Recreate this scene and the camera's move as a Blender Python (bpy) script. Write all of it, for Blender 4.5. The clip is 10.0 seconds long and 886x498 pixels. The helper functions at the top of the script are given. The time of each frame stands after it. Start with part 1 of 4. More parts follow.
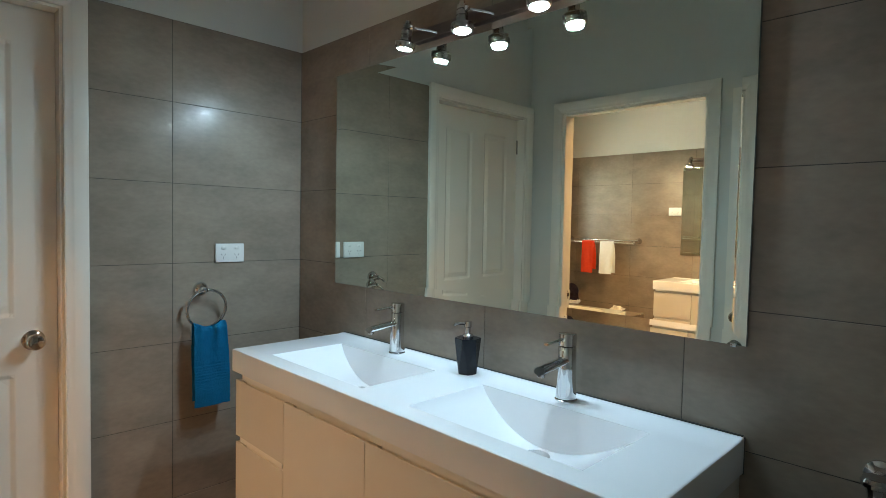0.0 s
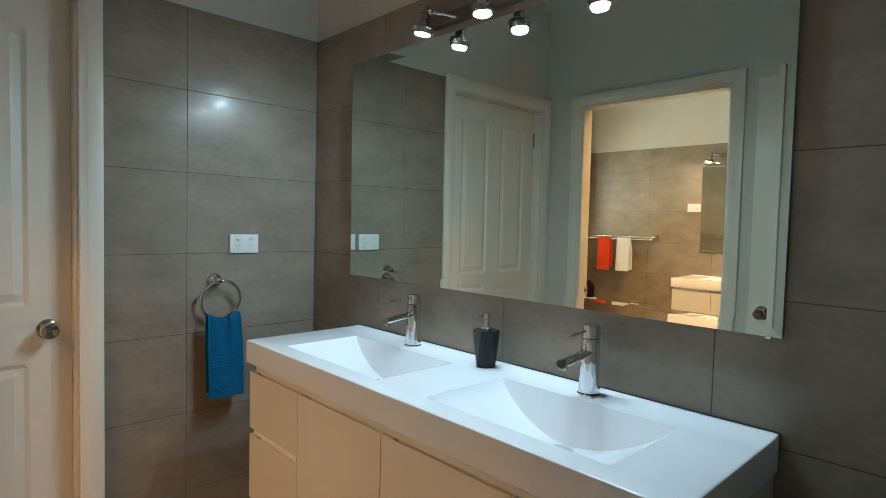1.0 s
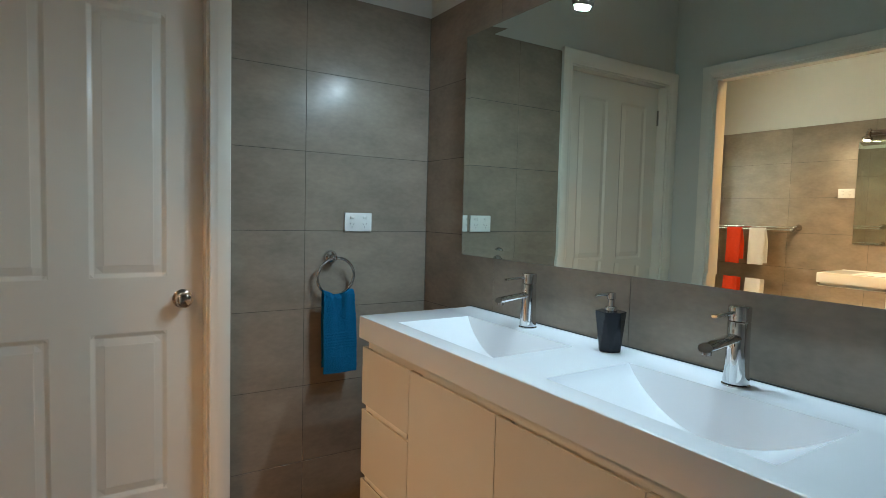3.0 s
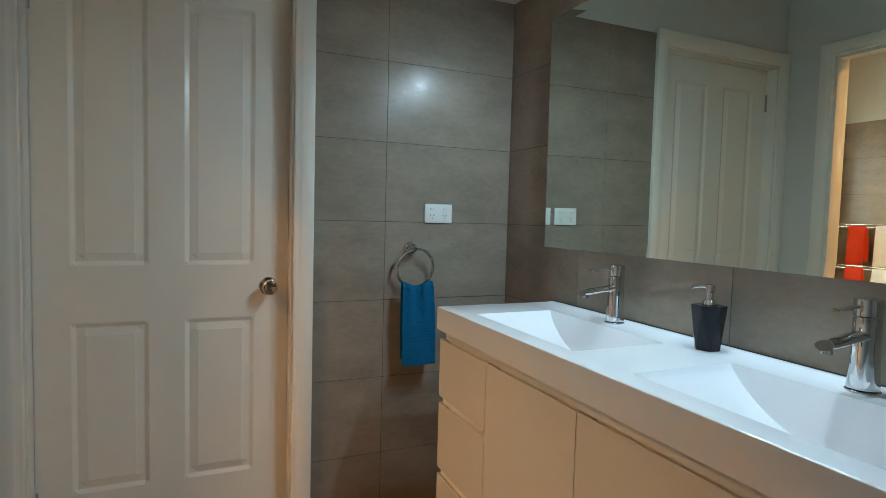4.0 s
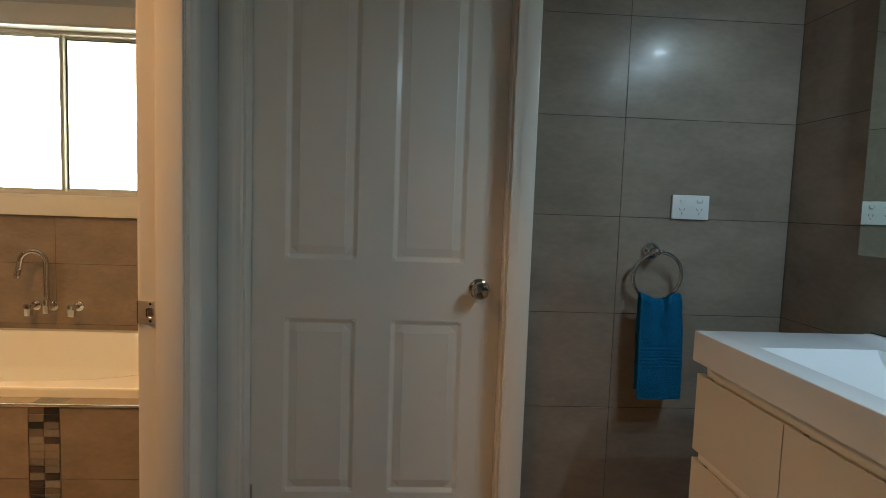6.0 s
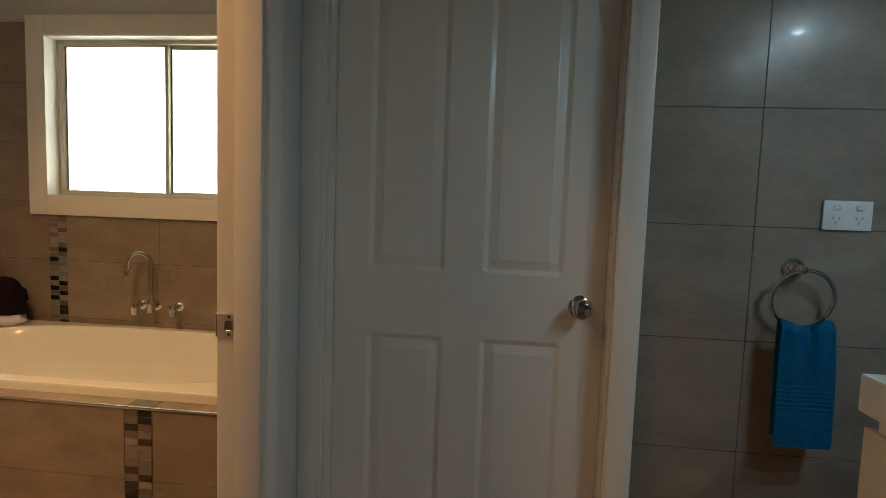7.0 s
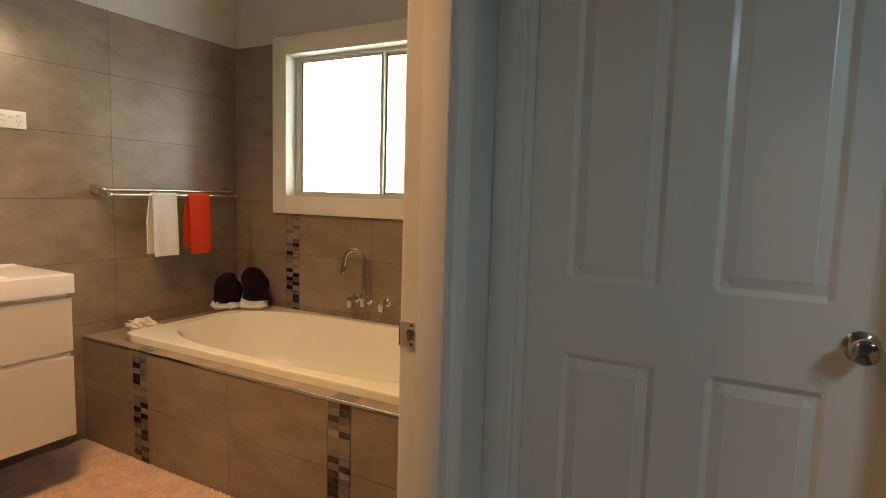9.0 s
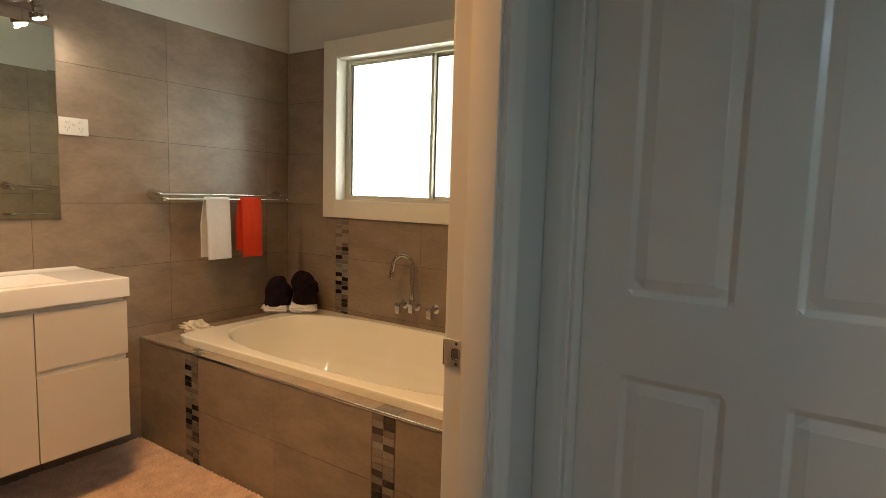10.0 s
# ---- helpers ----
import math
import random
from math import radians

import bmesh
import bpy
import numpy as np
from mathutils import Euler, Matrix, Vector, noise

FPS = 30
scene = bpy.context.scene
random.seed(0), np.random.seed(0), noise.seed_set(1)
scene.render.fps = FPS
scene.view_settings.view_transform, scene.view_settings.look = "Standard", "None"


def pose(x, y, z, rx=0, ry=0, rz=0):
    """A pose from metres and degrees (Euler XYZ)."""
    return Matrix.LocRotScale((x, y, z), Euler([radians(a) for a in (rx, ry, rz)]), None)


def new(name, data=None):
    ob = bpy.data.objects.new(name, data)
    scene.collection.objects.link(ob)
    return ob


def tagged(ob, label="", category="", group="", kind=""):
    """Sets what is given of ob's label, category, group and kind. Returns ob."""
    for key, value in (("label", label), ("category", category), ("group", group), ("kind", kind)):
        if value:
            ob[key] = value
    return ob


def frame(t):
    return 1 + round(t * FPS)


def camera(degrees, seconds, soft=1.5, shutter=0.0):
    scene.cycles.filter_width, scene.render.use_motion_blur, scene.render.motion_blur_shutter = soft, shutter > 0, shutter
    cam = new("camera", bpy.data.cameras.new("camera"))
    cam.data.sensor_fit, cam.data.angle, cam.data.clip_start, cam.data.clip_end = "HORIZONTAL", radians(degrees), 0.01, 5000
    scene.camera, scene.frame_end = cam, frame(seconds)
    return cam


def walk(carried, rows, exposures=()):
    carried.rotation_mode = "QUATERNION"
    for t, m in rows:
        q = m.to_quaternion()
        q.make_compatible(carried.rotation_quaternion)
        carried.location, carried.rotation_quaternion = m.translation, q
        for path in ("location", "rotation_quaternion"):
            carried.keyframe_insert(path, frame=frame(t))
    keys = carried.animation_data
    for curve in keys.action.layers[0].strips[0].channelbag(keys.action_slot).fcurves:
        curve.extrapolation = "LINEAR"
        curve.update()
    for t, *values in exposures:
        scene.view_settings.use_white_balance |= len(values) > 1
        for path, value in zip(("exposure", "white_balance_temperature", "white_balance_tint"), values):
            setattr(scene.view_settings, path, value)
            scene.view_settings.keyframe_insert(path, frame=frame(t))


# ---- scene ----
cam = camera(77.2, 10.0, soft=0.85)
# seconds, place, yaw, pitch, roll
ROWS = [
    (0.0, -0.0810, -0.0851, 1.3689, -44.78, -2.56, -1.23),
    (0.5, -0.0584, -0.0678, 1.3513, -44.26, -2.59, -1.31),
    (1.0, -0.0631, -0.0450, 1.3406, -43.46, -2.75, -1.47),
    (1.5, -0.0451, -0.0238, 1.3209, -41.08, -2.82, -1.43),
    (2.0, -0.0385, -0.0035, 1.3058, -38.49, -2.97, -1.51),
    (2.5, -0.0404, 0.0206, 1.2930, -35.87, -3.33, -1.53),
    (4.0, 0.0178, 0.0736, 1.2303, -23.60, -3.49, -1.55),
    (4.5, 0.0310, 0.1090, 1.2155, -18.39, -3.48, -1.63),
    (5.0, 0.0220, 0.1760, 1.2200, -13.31, -3.93, -2.15),
    (5.5, 0.0340, 0.3120, 1.2120, -7.72, -4.20, -2.05),
    (7.0, 0.0276, 0.5932, 1.2354, 6.45, -4.84, -1.97),
    (7.5, 0.0648, 0.6837, 1.2467, 12.85, -5.18, -1.75),
    (8.0, 0.0811, 0.7368, 1.2396, 19.15, -5.26, -1.73),
    (8.5, 0.0632, 0.7541, 1.2396, 24.31, -5.50, -1.65),
    (9.0, 0.0109, 0.7926, 1.2394, 28.13, -5.65, -1.65),
    (9.5, -0.0152, 0.8245, 1.2507, 30.93, -5.64, -1.67),
    (10.0, -0.0224, 0.8709, 1.2579, 33.50, -5.73, -1.65),
]
EXPOSURES = [(0.0, 0.04), (1.0, 0.02), (2.5, -0.09), (4.5, -0.08), (5.5, -0.55), (7.0, -1.23), (7.5, -0.97), (8.0, -0.88), (10.0, -0.97)]
walk(cam, [(t, pose(x, y, z, 90 + pitch, roll, yaw)) for t, x, y, z, yaw, pitch, roll in ROWS], EXPOSURES)

# ---- world and large lights ----
world = bpy.data.worlds.new("daylight")
scene.world = world
world.use_nodes = True
wn = world.node_tree.nodes
sky = wn.new("ShaderNodeTexSky")
sky.sky_type, sky.sun_disc = "NISHITA", False
sky.sun_elevation, sky.sun_rotation = radians(50), radians(200)
wn["Background"].inputs["Strength"].default_value = 0.12
world.node_tree.links.new(sky.outputs[0], wn["Background"].inputs["Color"])

LED = (0.553, 0.814, 0.98)
HALOGEN = (1.0, 0.84, 0.62)
WARM = (1.0, 0.515, 0.185)
LED_WATTS, HALOGEN_WATTS, HEAT_WATTS, WINDOW_WATTS = 4.4, 3.0, 12.1, 0.7


def area(name, m, size, watts, color, shape="DISK", size_y=0.0, spread=180):
    lamp = bpy.data.lights.new(name, "AREA")
    lamp.shape, lamp.size, lamp.energy, lamp.color, lamp.spread = shape, size, watts, color, radians(spread)
    if size_y:
        lamp.size_y = size_y
    ob = new(name, lamp)
    ob.matrix_basis = m
    return ob


# ---- materials ----
def material(name, color, rough=0.5, metal=0.0, vary=0.0, scale=8.0, bump=0.0, bump_scale=60.0, stretch=(1, 1, 1), coat=0.0, per_object=0.0, spec=0.5, detail=7, coat_rough=0.06):
    mat = bpy.data.materials.new(name)
    mat.use_nodes = True
    n, l = mat.node_tree.nodes, mat.node_tree.links
    b = n["Principled BSDF"]
    b.inputs["Roughness"].default_value, b.inputs["Metallic"].default_value = rough, metal
    b.inputs["Coat Weight"].default_value = coat
    b.inputs["Coat Roughness"].default_value = coat_rough
    b.inputs["Specular IOR Level"].default_value = spec
    b.inputs["Base Color"].default_value = (*color, 1)
    geo = n.new("ShaderNodeNewGeometry")
    mapping = n.new("ShaderNodeMapping")
    mapping.inputs["Scale"].default_value = stretch
    l.new(geo.outputs["Position"], mapping.inputs["Vector"])
    if vary:
        noise_a, noise_b = n.new("ShaderNodeTexNoise"), n.new("ShaderNodeTexNoise")
        for tex, s in ((noise_a, scale), (noise_b, scale * 6.5)):
            tex.inputs["Scale"].default_value, tex.inputs["Detail"].default_value = s, detail
            l.new(mapping.outputs[0], tex.inputs["Vector"])
        mix = n.new("ShaderNodeMath")
        mix.operation = "MULTIPLY_ADD"
        mix.inputs[1].default_value = 0.45
        l.new(noise_b.outputs["Fac"], mix.inputs[0])
        l.new(noise_a.outputs["Fac"], mix.inputs[2])
        span = n.new("ShaderNodeMapRange")
        span.inputs["From Min"].default_value, span.inputs["From Max"].default_value = 0.45, 1.0
        span.clamp = False
        span.inputs["To Min"].default_value, span.inputs["To Max"].default_value = 1 - vary, 1 + vary
        l.new(mix.outputs[0], span.inputs["Value"])
        value = span.outputs[0]
        if per_object:
            info, more, total = n.new("ShaderNodeObjectInfo"), n.new("ShaderNodeMapRange"), n.new("ShaderNodeMath")
            more.inputs["To Min"].default_value, more.inputs["To Max"].default_value = 1 - per_object, 1 + per_object
            l.new(info.outputs["Random"], more.inputs["Value"])
            total.operation = "MULTIPLY"
            l.new(value, total.inputs[0]), l.new(more.outputs[0], total.inputs[1])
            value = total.outputs[0]
        tint = n.new("ShaderNodeVectorMath")
        tint.operation = "SCALE"
        tint.inputs[0].default_value = color
        l.new(value, tint.inputs["Scale"])
        l.new(tint.outputs[0], b.inputs["Base Color"])
        if not metal:
            gloss = n.new("ShaderNodeMapRange")
            gloss.inputs["From Min"].default_value, gloss.inputs["From Max"].default_value = 0.4, 1.0
            gloss.inputs["To Min"].default_value, gloss.inputs["To Max"].default_value = rough * (1 - 0.25 * vary), rough * (1 + 0.4 * vary)
            l.new(mix.outputs[0], gloss.inputs["Value"])
            l.new(gloss.outputs[0], b.inputs["Roughness"])
    if bump:
        grain, push = n.new("ShaderNodeTexNoise"), n.new("ShaderNodeBump")
        grain.inputs["Scale"].default_value, grain.inputs["Detail"].default_value = bump_scale, 4
        push.inputs["Strength"].default_value, push.inputs["Distance"].default_value = bump, 0.004
        l.new(mapping.outputs[0], grain.inputs["Vector"])
        l.new(grain.outputs["Fac"], push.inputs["Height"])
        l.new(push.outputs[0], b.inputs["Normal"])
    return mat


def glow(name, color, strength):
    mat = bpy.data.materials.new(name)
    mat.use_nodes = True
    n = mat.node_tree.nodes
    b = n["Principled BSDF"]
    b.inputs["Base Color"].default_value = (*color, 1)
    b.inputs["Emission Color"].default_value = (*color, 1)
    b.inputs["Emission Strength"].default_value = strength
    return mat


TILE = material("stone_look_tile", (0.276, 0.223, 0.175), 0.24, vary=0.19, scale=5.5, stretch=(1, 1, 2.0), per_object=0.035, coat=0.05, spec=0.24, detail=6, coat_rough=0.03)
GROUT = material("dark_grout", (0.075, 0.064, 0.054), 0.9, vary=0.2, bump=0.2, bump_scale=300)
PAINT = material("wall_paint", (0.61, 0.605, 0.565), 0.55, vary=0.02, scale=3, bump=0.06, bump_scale=220)
CEILING_PAINT = material("ceiling_paint", (0.85, 0.845, 0.82), 0.8, vary=0.02, scale=3)
GLOSS_WHITE = material("gloss_enamel_paint", (0.82, 0.775, 0.70), 0.25, vary=0.014, scale=1.2)
WINDOW_PAINT = material("cream_window_paint", (0.80, 0.78, 0.70), 0.4, vary=0.03, scale=6)
CABINET = material("white_two_pack_cabinet", (0.65, 0.61, 0.545), 0.18, vary=0.015, scale=3)
RECESS = material("cabinet_inside_white", (0.74, 0.70, 0.63), 0.5, vary=0.03, scale=5)
BASIN = material("polymarble_basin", (0.79, 0.80, 0.825), 0.20, scale=3, coat=0.5, coat_rough=0.04)
TUB = material("acrylic_bath", (0.82, 0.81, 0.72), 0.06, vary=0.01, scale=3, coat=0.3)
CHROME = material("chrome", (0.70, 0.70, 0.70), 0.05, metal=1.0)
SATIN = material("satin_nickel", (0.48, 0.45, 0.42), 0.17, metal=1.0, vary=0.05, scale=40)
BRONZE = material("brushed_bronze_bar", (0.20, 0.145, 0.125), 0.34, metal=0.85, vary=0.08, scale=60, stretch=(1, 0.05, 1))
KNOB = material("polished_nickel", (0.50, 0.46, 0.41), 0.11, metal=1.0)
SILVER = material("mirror_silver", (0.77, 0.835, 0.765), 0.0, metal=1.0)
MIRROR_EDGE = material("mirror_edge", (0.42, 0.48, 0.44), 0.12, metal=0.5)
BLACK_GLASS = material("smoked_resin", (0.008, 0.009, 0.014), 0.14, spec=0.28)
BLUE = material("blue_terry", (0.006, 0.125, 0.262), 0.95, vary=0.10, scale=40, bump=0.9, bump_scale=420, spec=0.1)
RED = material("red_terry", (0.76, 0.07, 0.03), 0.95, vary=0.06, scale=40, bump=0.9, bump_scale=420, spec=0.1)
WHITE_TERRY = material("white_terry", (0.84, 0.85, 0.88), 0.95, vary=0.03, scale=40, bump=0.9, bump_scale=420, spec=0.1)
BROWN_TERRY = material("dark_brown_terry", (0.018, 0.011, 0.017), 0.95, vary=0.35, scale=40, bump=0.9, bump_scale=420, spec=0.1)
MAT_PILE = material("bath_mat_pile", (0.60, 0.45, 0.36), 0.95, vary=0.22, scale=14, bump=0.8, bump_scale=300, spec=0.1)
SHELL = material("shell", (0.70, 0.64, 0.54), 0.6, vary=0.15, scale=50, bump=0.4, bump_scale=160)
PLASTIC = material("white_switch_plastic", (0.74, 0.74, 0.72), 0.28)
SLOT_GREY = material("grey_pin_slot", (0.26, 0.26, 0.25), 0.6)
DARK_SLOT = material("dark_slot", (0.03, 0.03, 0.03), 0.6)
FLOOR_TILE = material("floor_tile", (0.17, 0.142, 0.118), 0.35, vary=0.18, scale=5, bump=0.05, per_object=0.05)
ALUMINIUM = material("cream_aluminium", (0.60, 0.58, 0.47), 0.35, vary=0.03, scale=8)
MOSAIC_GROUT = material("pale_mosaic_grout", (0.36, 0.33, 0.29), 0.9, vary=0.1, scale=60)
PLATE_STEEL = material("brushed_steel_plate", (0.78, 0.74, 0.67), 0.42, metal=0.9, vary=0.05, scale=80)
TRIM_METAL = material("bright_metal_trim", (0.80, 0.77, 0.72), 0.24, metal=1.0, vary=0.04, scale=60)
SEAL = material("dark_window_seal", (0.05, 0.05, 0.045), 0.6)
LED_FACE = glow("led_face", (0.70, 0.88, 1.0), 185.0)
HEAT_FACE = glow("heat_lamp_face", (1.0, 0.72, 0.45), 10.0)
HALOGEN_FACE = glow("halogen_face", (1.0, 0.90, 0.74), 30.0)
DAY = glow("overcast_daylight", (0.96, 1.0, 0.90), 15.0)
MOSAIC = [material("mosaic_" + n, c, 0.12, vary=0.1, scale=60, coat=0.4) for n, c in (
    ("charcoal", (0.018, 0.016, 0.016)), ("grey", (0.165, 0.155, 0.142)), ("taupe", (0.205, 0.182, 0.158)), ("brown", (0.145, 0.120, 0.102)), ("silver", (0.265, 0.25, 0.225)))]
GLASS = bpy.data.materials.new("window_glass")
GLASS.use_nodes = True
GLASS.node_tree.nodes["Principled BSDF"].inputs["Transmission Weight"].default_value = 1.0
GLASS.node_tree.nodes["Principled BSDF"].inputs["Roughness"].default_value = 0.05
GLASS.node_tree.nodes["Principled BSDF"].inputs["IOR"].default_value = 1.2


FROSTED = GLASS.copy()
FROSTED.name = "stippled_window_glass"
fn, fl = FROSTED.node_tree.nodes, FROSTED.node_tree.links
fn["Principled BSDF"].inputs["Roughness"].default_value = 0.35
fn["Principled BSDF"].inputs["Base Color"].default_value = (0.72, 0.72, 0.66, 1)
stipple, dimple = fn.new("ShaderNodeTexNoise"), fn.new("ShaderNodeBump")
stipple.inputs["Scale"].default_value, dimple.inputs["Strength"].default_value, dimple.inputs["Distance"].default_value = 160, 0.6, 0.004
fl.new(stipple.outputs["Fac"], dimple.inputs["Height"])
fl.new(dimple.outputs[0], fn["Principled BSDF"].inputs["Normal"])

# daylight outside: bright low down, shade of unbuilt eaves painted above as dimmer, greener glow
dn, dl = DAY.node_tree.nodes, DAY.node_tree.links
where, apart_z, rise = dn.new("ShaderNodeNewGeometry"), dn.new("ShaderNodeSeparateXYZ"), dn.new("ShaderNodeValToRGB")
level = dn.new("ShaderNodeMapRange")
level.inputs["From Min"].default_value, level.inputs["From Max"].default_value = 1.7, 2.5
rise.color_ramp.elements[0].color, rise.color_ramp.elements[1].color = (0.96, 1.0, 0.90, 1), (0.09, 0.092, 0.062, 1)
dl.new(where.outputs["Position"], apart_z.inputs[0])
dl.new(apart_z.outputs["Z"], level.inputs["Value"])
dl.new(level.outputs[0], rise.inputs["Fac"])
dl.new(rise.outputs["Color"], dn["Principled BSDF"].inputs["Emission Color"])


# ---- mesh helpers ----
def mesh_object(name, bm, mat, parent=None, label="", smooth=None):
    me = bpy.data.meshes.new(name)
    bm.normal_update()
    if smooth is not None:
        for f in bm.faces:
            f.smooth = True
        for e in bm.edges:
            if len(e.link_faces) == 2 and e.calc_face_angle(0) > radians(smooth):
                e.smooth = False
    bm.to_mesh(me)
    bm.free()
    me.materials.append(mat)
    ob = new(name, me)
    if parent:
        ob.parent = parent
    if label:
        ob["label"] = label
    return ob


def part(name, bm, mat, parent, label="", smooth=35):
    return mesh_object(name, bm, mat, parent, label, smooth)


def thing(name, label, category, at=(0, 0, 0), group="", kind=""):
    ob = new(name)
    ob.location = at
    ob.empty_display_size = 0.05
    return tagged(ob, label, category, group, kind)


def box(a, b, bevel=0.0, segments=2, bm=None):
    own = bmesh.new()
    bmesh.ops.create_cube(own, size=1)
    lo, hi = [min(p) for p in zip(a, b)], [max(p) for p in zip(a, b)]
    for v in own.verts:
        v.co = [lo[i] + (v.co[i] + 0.5) * (hi[i] - lo[i]) for i in range(3)]
    if bevel:
        bmesh.ops.bevel(own, geom=own.edges[:], offset=bevel, segments=segments, affect="EDGES", profile=0.6)
    return merge(bm, own)


def merge(bm, own):
    if bm is None:
        return own
    me = bpy.data.meshes.new("join")
    own.to_mesh(me)
    own.free()
    bm.from_mesh(me)
    bpy.data.meshes.remove(me)
    return bm


def frame_to(direction):
    return Vector(direction).to_track_quat("Z", "Y").to_matrix().to_4x4()


def lathe(profile, at=(0, 0, 0), direction=(0, 0, 1), steps=24, bm=None):
    """A turned form: (radius, height) pairs along the axis."""
    own = bmesh.new()
    rings = []
    for r, h in profile:
        if r < 1e-6:
            rings.append([own.verts.new((0, 0, h))])
        else:
            rings.append([own.verts.new((r * math.cos(k * math.tau / steps), r * math.sin(k * math.tau / steps), h)) for k in range(steps)])
    for a, b in zip(rings, rings[1:]):
        for k in range(steps):
            q = [a[k % len(a)], a[(k + 1) % len(a)], b[(k + 1) % len(b)], b[k % len(b)]]
            q = list(dict.fromkeys(q))
            if len(q) > 2:
                own.faces.new(q)
    for ring, flip in ((rings[0], True), (rings[-1], False)):
        if len(ring) > 1:
            own.faces.new(ring[::-1] if flip else ring)
    own.transform(Matrix.Translation(at) @ frame_to(direction))
    return merge(bm, own)


def tube(points, r, steps=12, bm=None, closed=False):
    """A round bar along points."""
    own = bmesh.new()
    pts = [Vector(p) for p in points]
    rings = []
    up = None
    for i, p in enumerate(pts):
        if closed:
            d = (pts[(i + 1) % len(pts)] - pts[i - 1]).normalized()
        else:
            d = (pts[min(i + 1, len(pts) - 1)] - pts[max(i - 1, 0)]).normalized()
        if up is None:
            up = d.orthogonal().normalized()
        side = d.cross(up).normalized()
        up = side.cross(d).normalized()
        rings.append([own.verts.new(p + r * (math.cos(k * math.tau / steps) * up + math.sin(k * math.tau / steps) * side)) for k in range(steps)])
    pairs = list(zip(rings, rings[1:])) + ([(rings[-1], rings[0])] if closed else [])
    for a, b in pairs:
        for k in range(steps):
            own.faces.new((a[k], a[(k + 1) % steps], b[(k + 1) % steps], b[k]))
    if not closed:
        own.faces.new(rings[0][::-1])
        own.faces.new(rings[-1])
    bmesh.ops.recalc_face_normals(own, faces=own.faces[:])
    return merge(bm, own)


def sheet(nu, nv, place, close_u=False):
    """A grid of nu by nv cells whose corners place(u, v) puts, u and v from 0 to 1."""
    bm = bmesh.new()
    rows = [[bm.verts.new(place(i / nu, j / nv)) for i in range(nu if close_u else nu + 1)] for j in range(nv + 1)]
    w = len(rows[0])
    for j in range(nv):
        for i in range(nu):
            bm.faces.new((rows[j][i], rows[j][(i + 1) % w], rows[j + 1][(i + 1) % w], rows[j + 1][i]))
    return bm


# ---- plan ----
EAST, NORTH, WEST, SOUTH = 1.2, 2.1, -0.54, -1.5
BATH_EAST, BATH_WEST, BATH_NORTH, BATH_SOUTH = -0.65, -2.725, 3.222, -0.6
CEIL, TILE_TOP, SKIN = 2.75, 2.1, 0.008
DOORWAY = (0.996, 1.852, 2.052)          # south jamb, north jamb, head
CLOSET = (-0.464, 0.314, 2.04)          # west jamb, east jamb, head


def structure(name, boxes, mat, label):
    bm = None
    for a, b in boxes:
        bm = box(a, b, bm=bm)
    return tagged(mesh_object(name, bm, mat), label, "", "", "structure")


wall_east = structure("wall_east", [((EAST + SKIN, SOUTH, 0), (EAST + 0.1, NORTH + 0.6, CEIL))], PAINT, "off-white painted wall above grey stone-look tiles")
wall_north = structure("wall_north", [
    ((CLOSET[1] + 0.02, NORTH + SKIN, 0), (EAST + SKIN, NORTH + 0.11, CEIL)),
    ((WEST, NORTH + SKIN, 0), (CLOSET[0] - 0.02, NORTH + 0.11, CEIL)),
    ((CLOSET[0] - 0.02, NORTH + SKIN, CLOSET[2] + 0.02), (CLOSET[1] + 0.02, NORTH + 0.11, CEIL))], PAINT, "off-white painted wall with tiles beside a panelled door")
wall_west = structure("wall_west", [
    ((BATH_EAST + SKIN, SOUTH, 0), (WEST, DOORWAY[0] - 0.02, CEIL)),
    ((BATH_EAST + SKIN, DOORWAY[1] + 0.02, 0), (WEST, BATH_NORTH, CEIL)),
    ((BATH_EAST + SKIN, DOORWAY[0] - 0.02, DOORWAY[2] + 0.02), (WEST, DOORWAY[1] + 0.02, CEIL))], PAINT, "plain off-white painted wall with a doorway to the bathroom")
structure("wall_south", [((WEST, SOUTH - 0.1, 0), (EAST + SKIN, SOUTH, CEIL))], PAINT, "plain off-white painted wall")
structure("wall_closet", [((WEST, NORTH + 0.6, 0), (EAST + SKIN, NORTH + 0.7, CEIL))], PAINT, "plain wall closing the cupboard")
floor = structure("floor", [((-2.9, -1.6, -0.12), (1.4, 3.4, -SKIN))], GROUT, "grey floor tiles with dark grout")
ceiling = structure("ceiling", [((-2.9, -1.6, CEIL), (1.4, 3.4, CEIL + 0.1))], CEILING_PAINT, "plain white plaster ceiling")
WIN = (-2.320, -1.050, 1.192, 2.008)       # clear opening of the window in the tiled wall
wall_bath_north = structure("wall_bathroom_north", [
    ((BATH_WEST - 0.1, BATH_NORTH + SKIN, 0), (WIN[0], BATH_NORTH + 0.14, CEIL)),
    ((WIN[1], BATH_NORTH + SKIN, 0), (BATH_EAST + 0.1, BATH_NORTH + 0.14, CEIL)),
    ((WIN[0], BATH_NORTH + SKIN, 0), (WIN[1], BATH_NORTH + 0.14, WIN[2])),
    ((WIN[0], BATH_NORTH + SKIN, WIN[3]), (WIN[1], BATH_NORTH + 0.14, CEIL))], PAINT, "off-white painted wall above tiles round a sliding window")
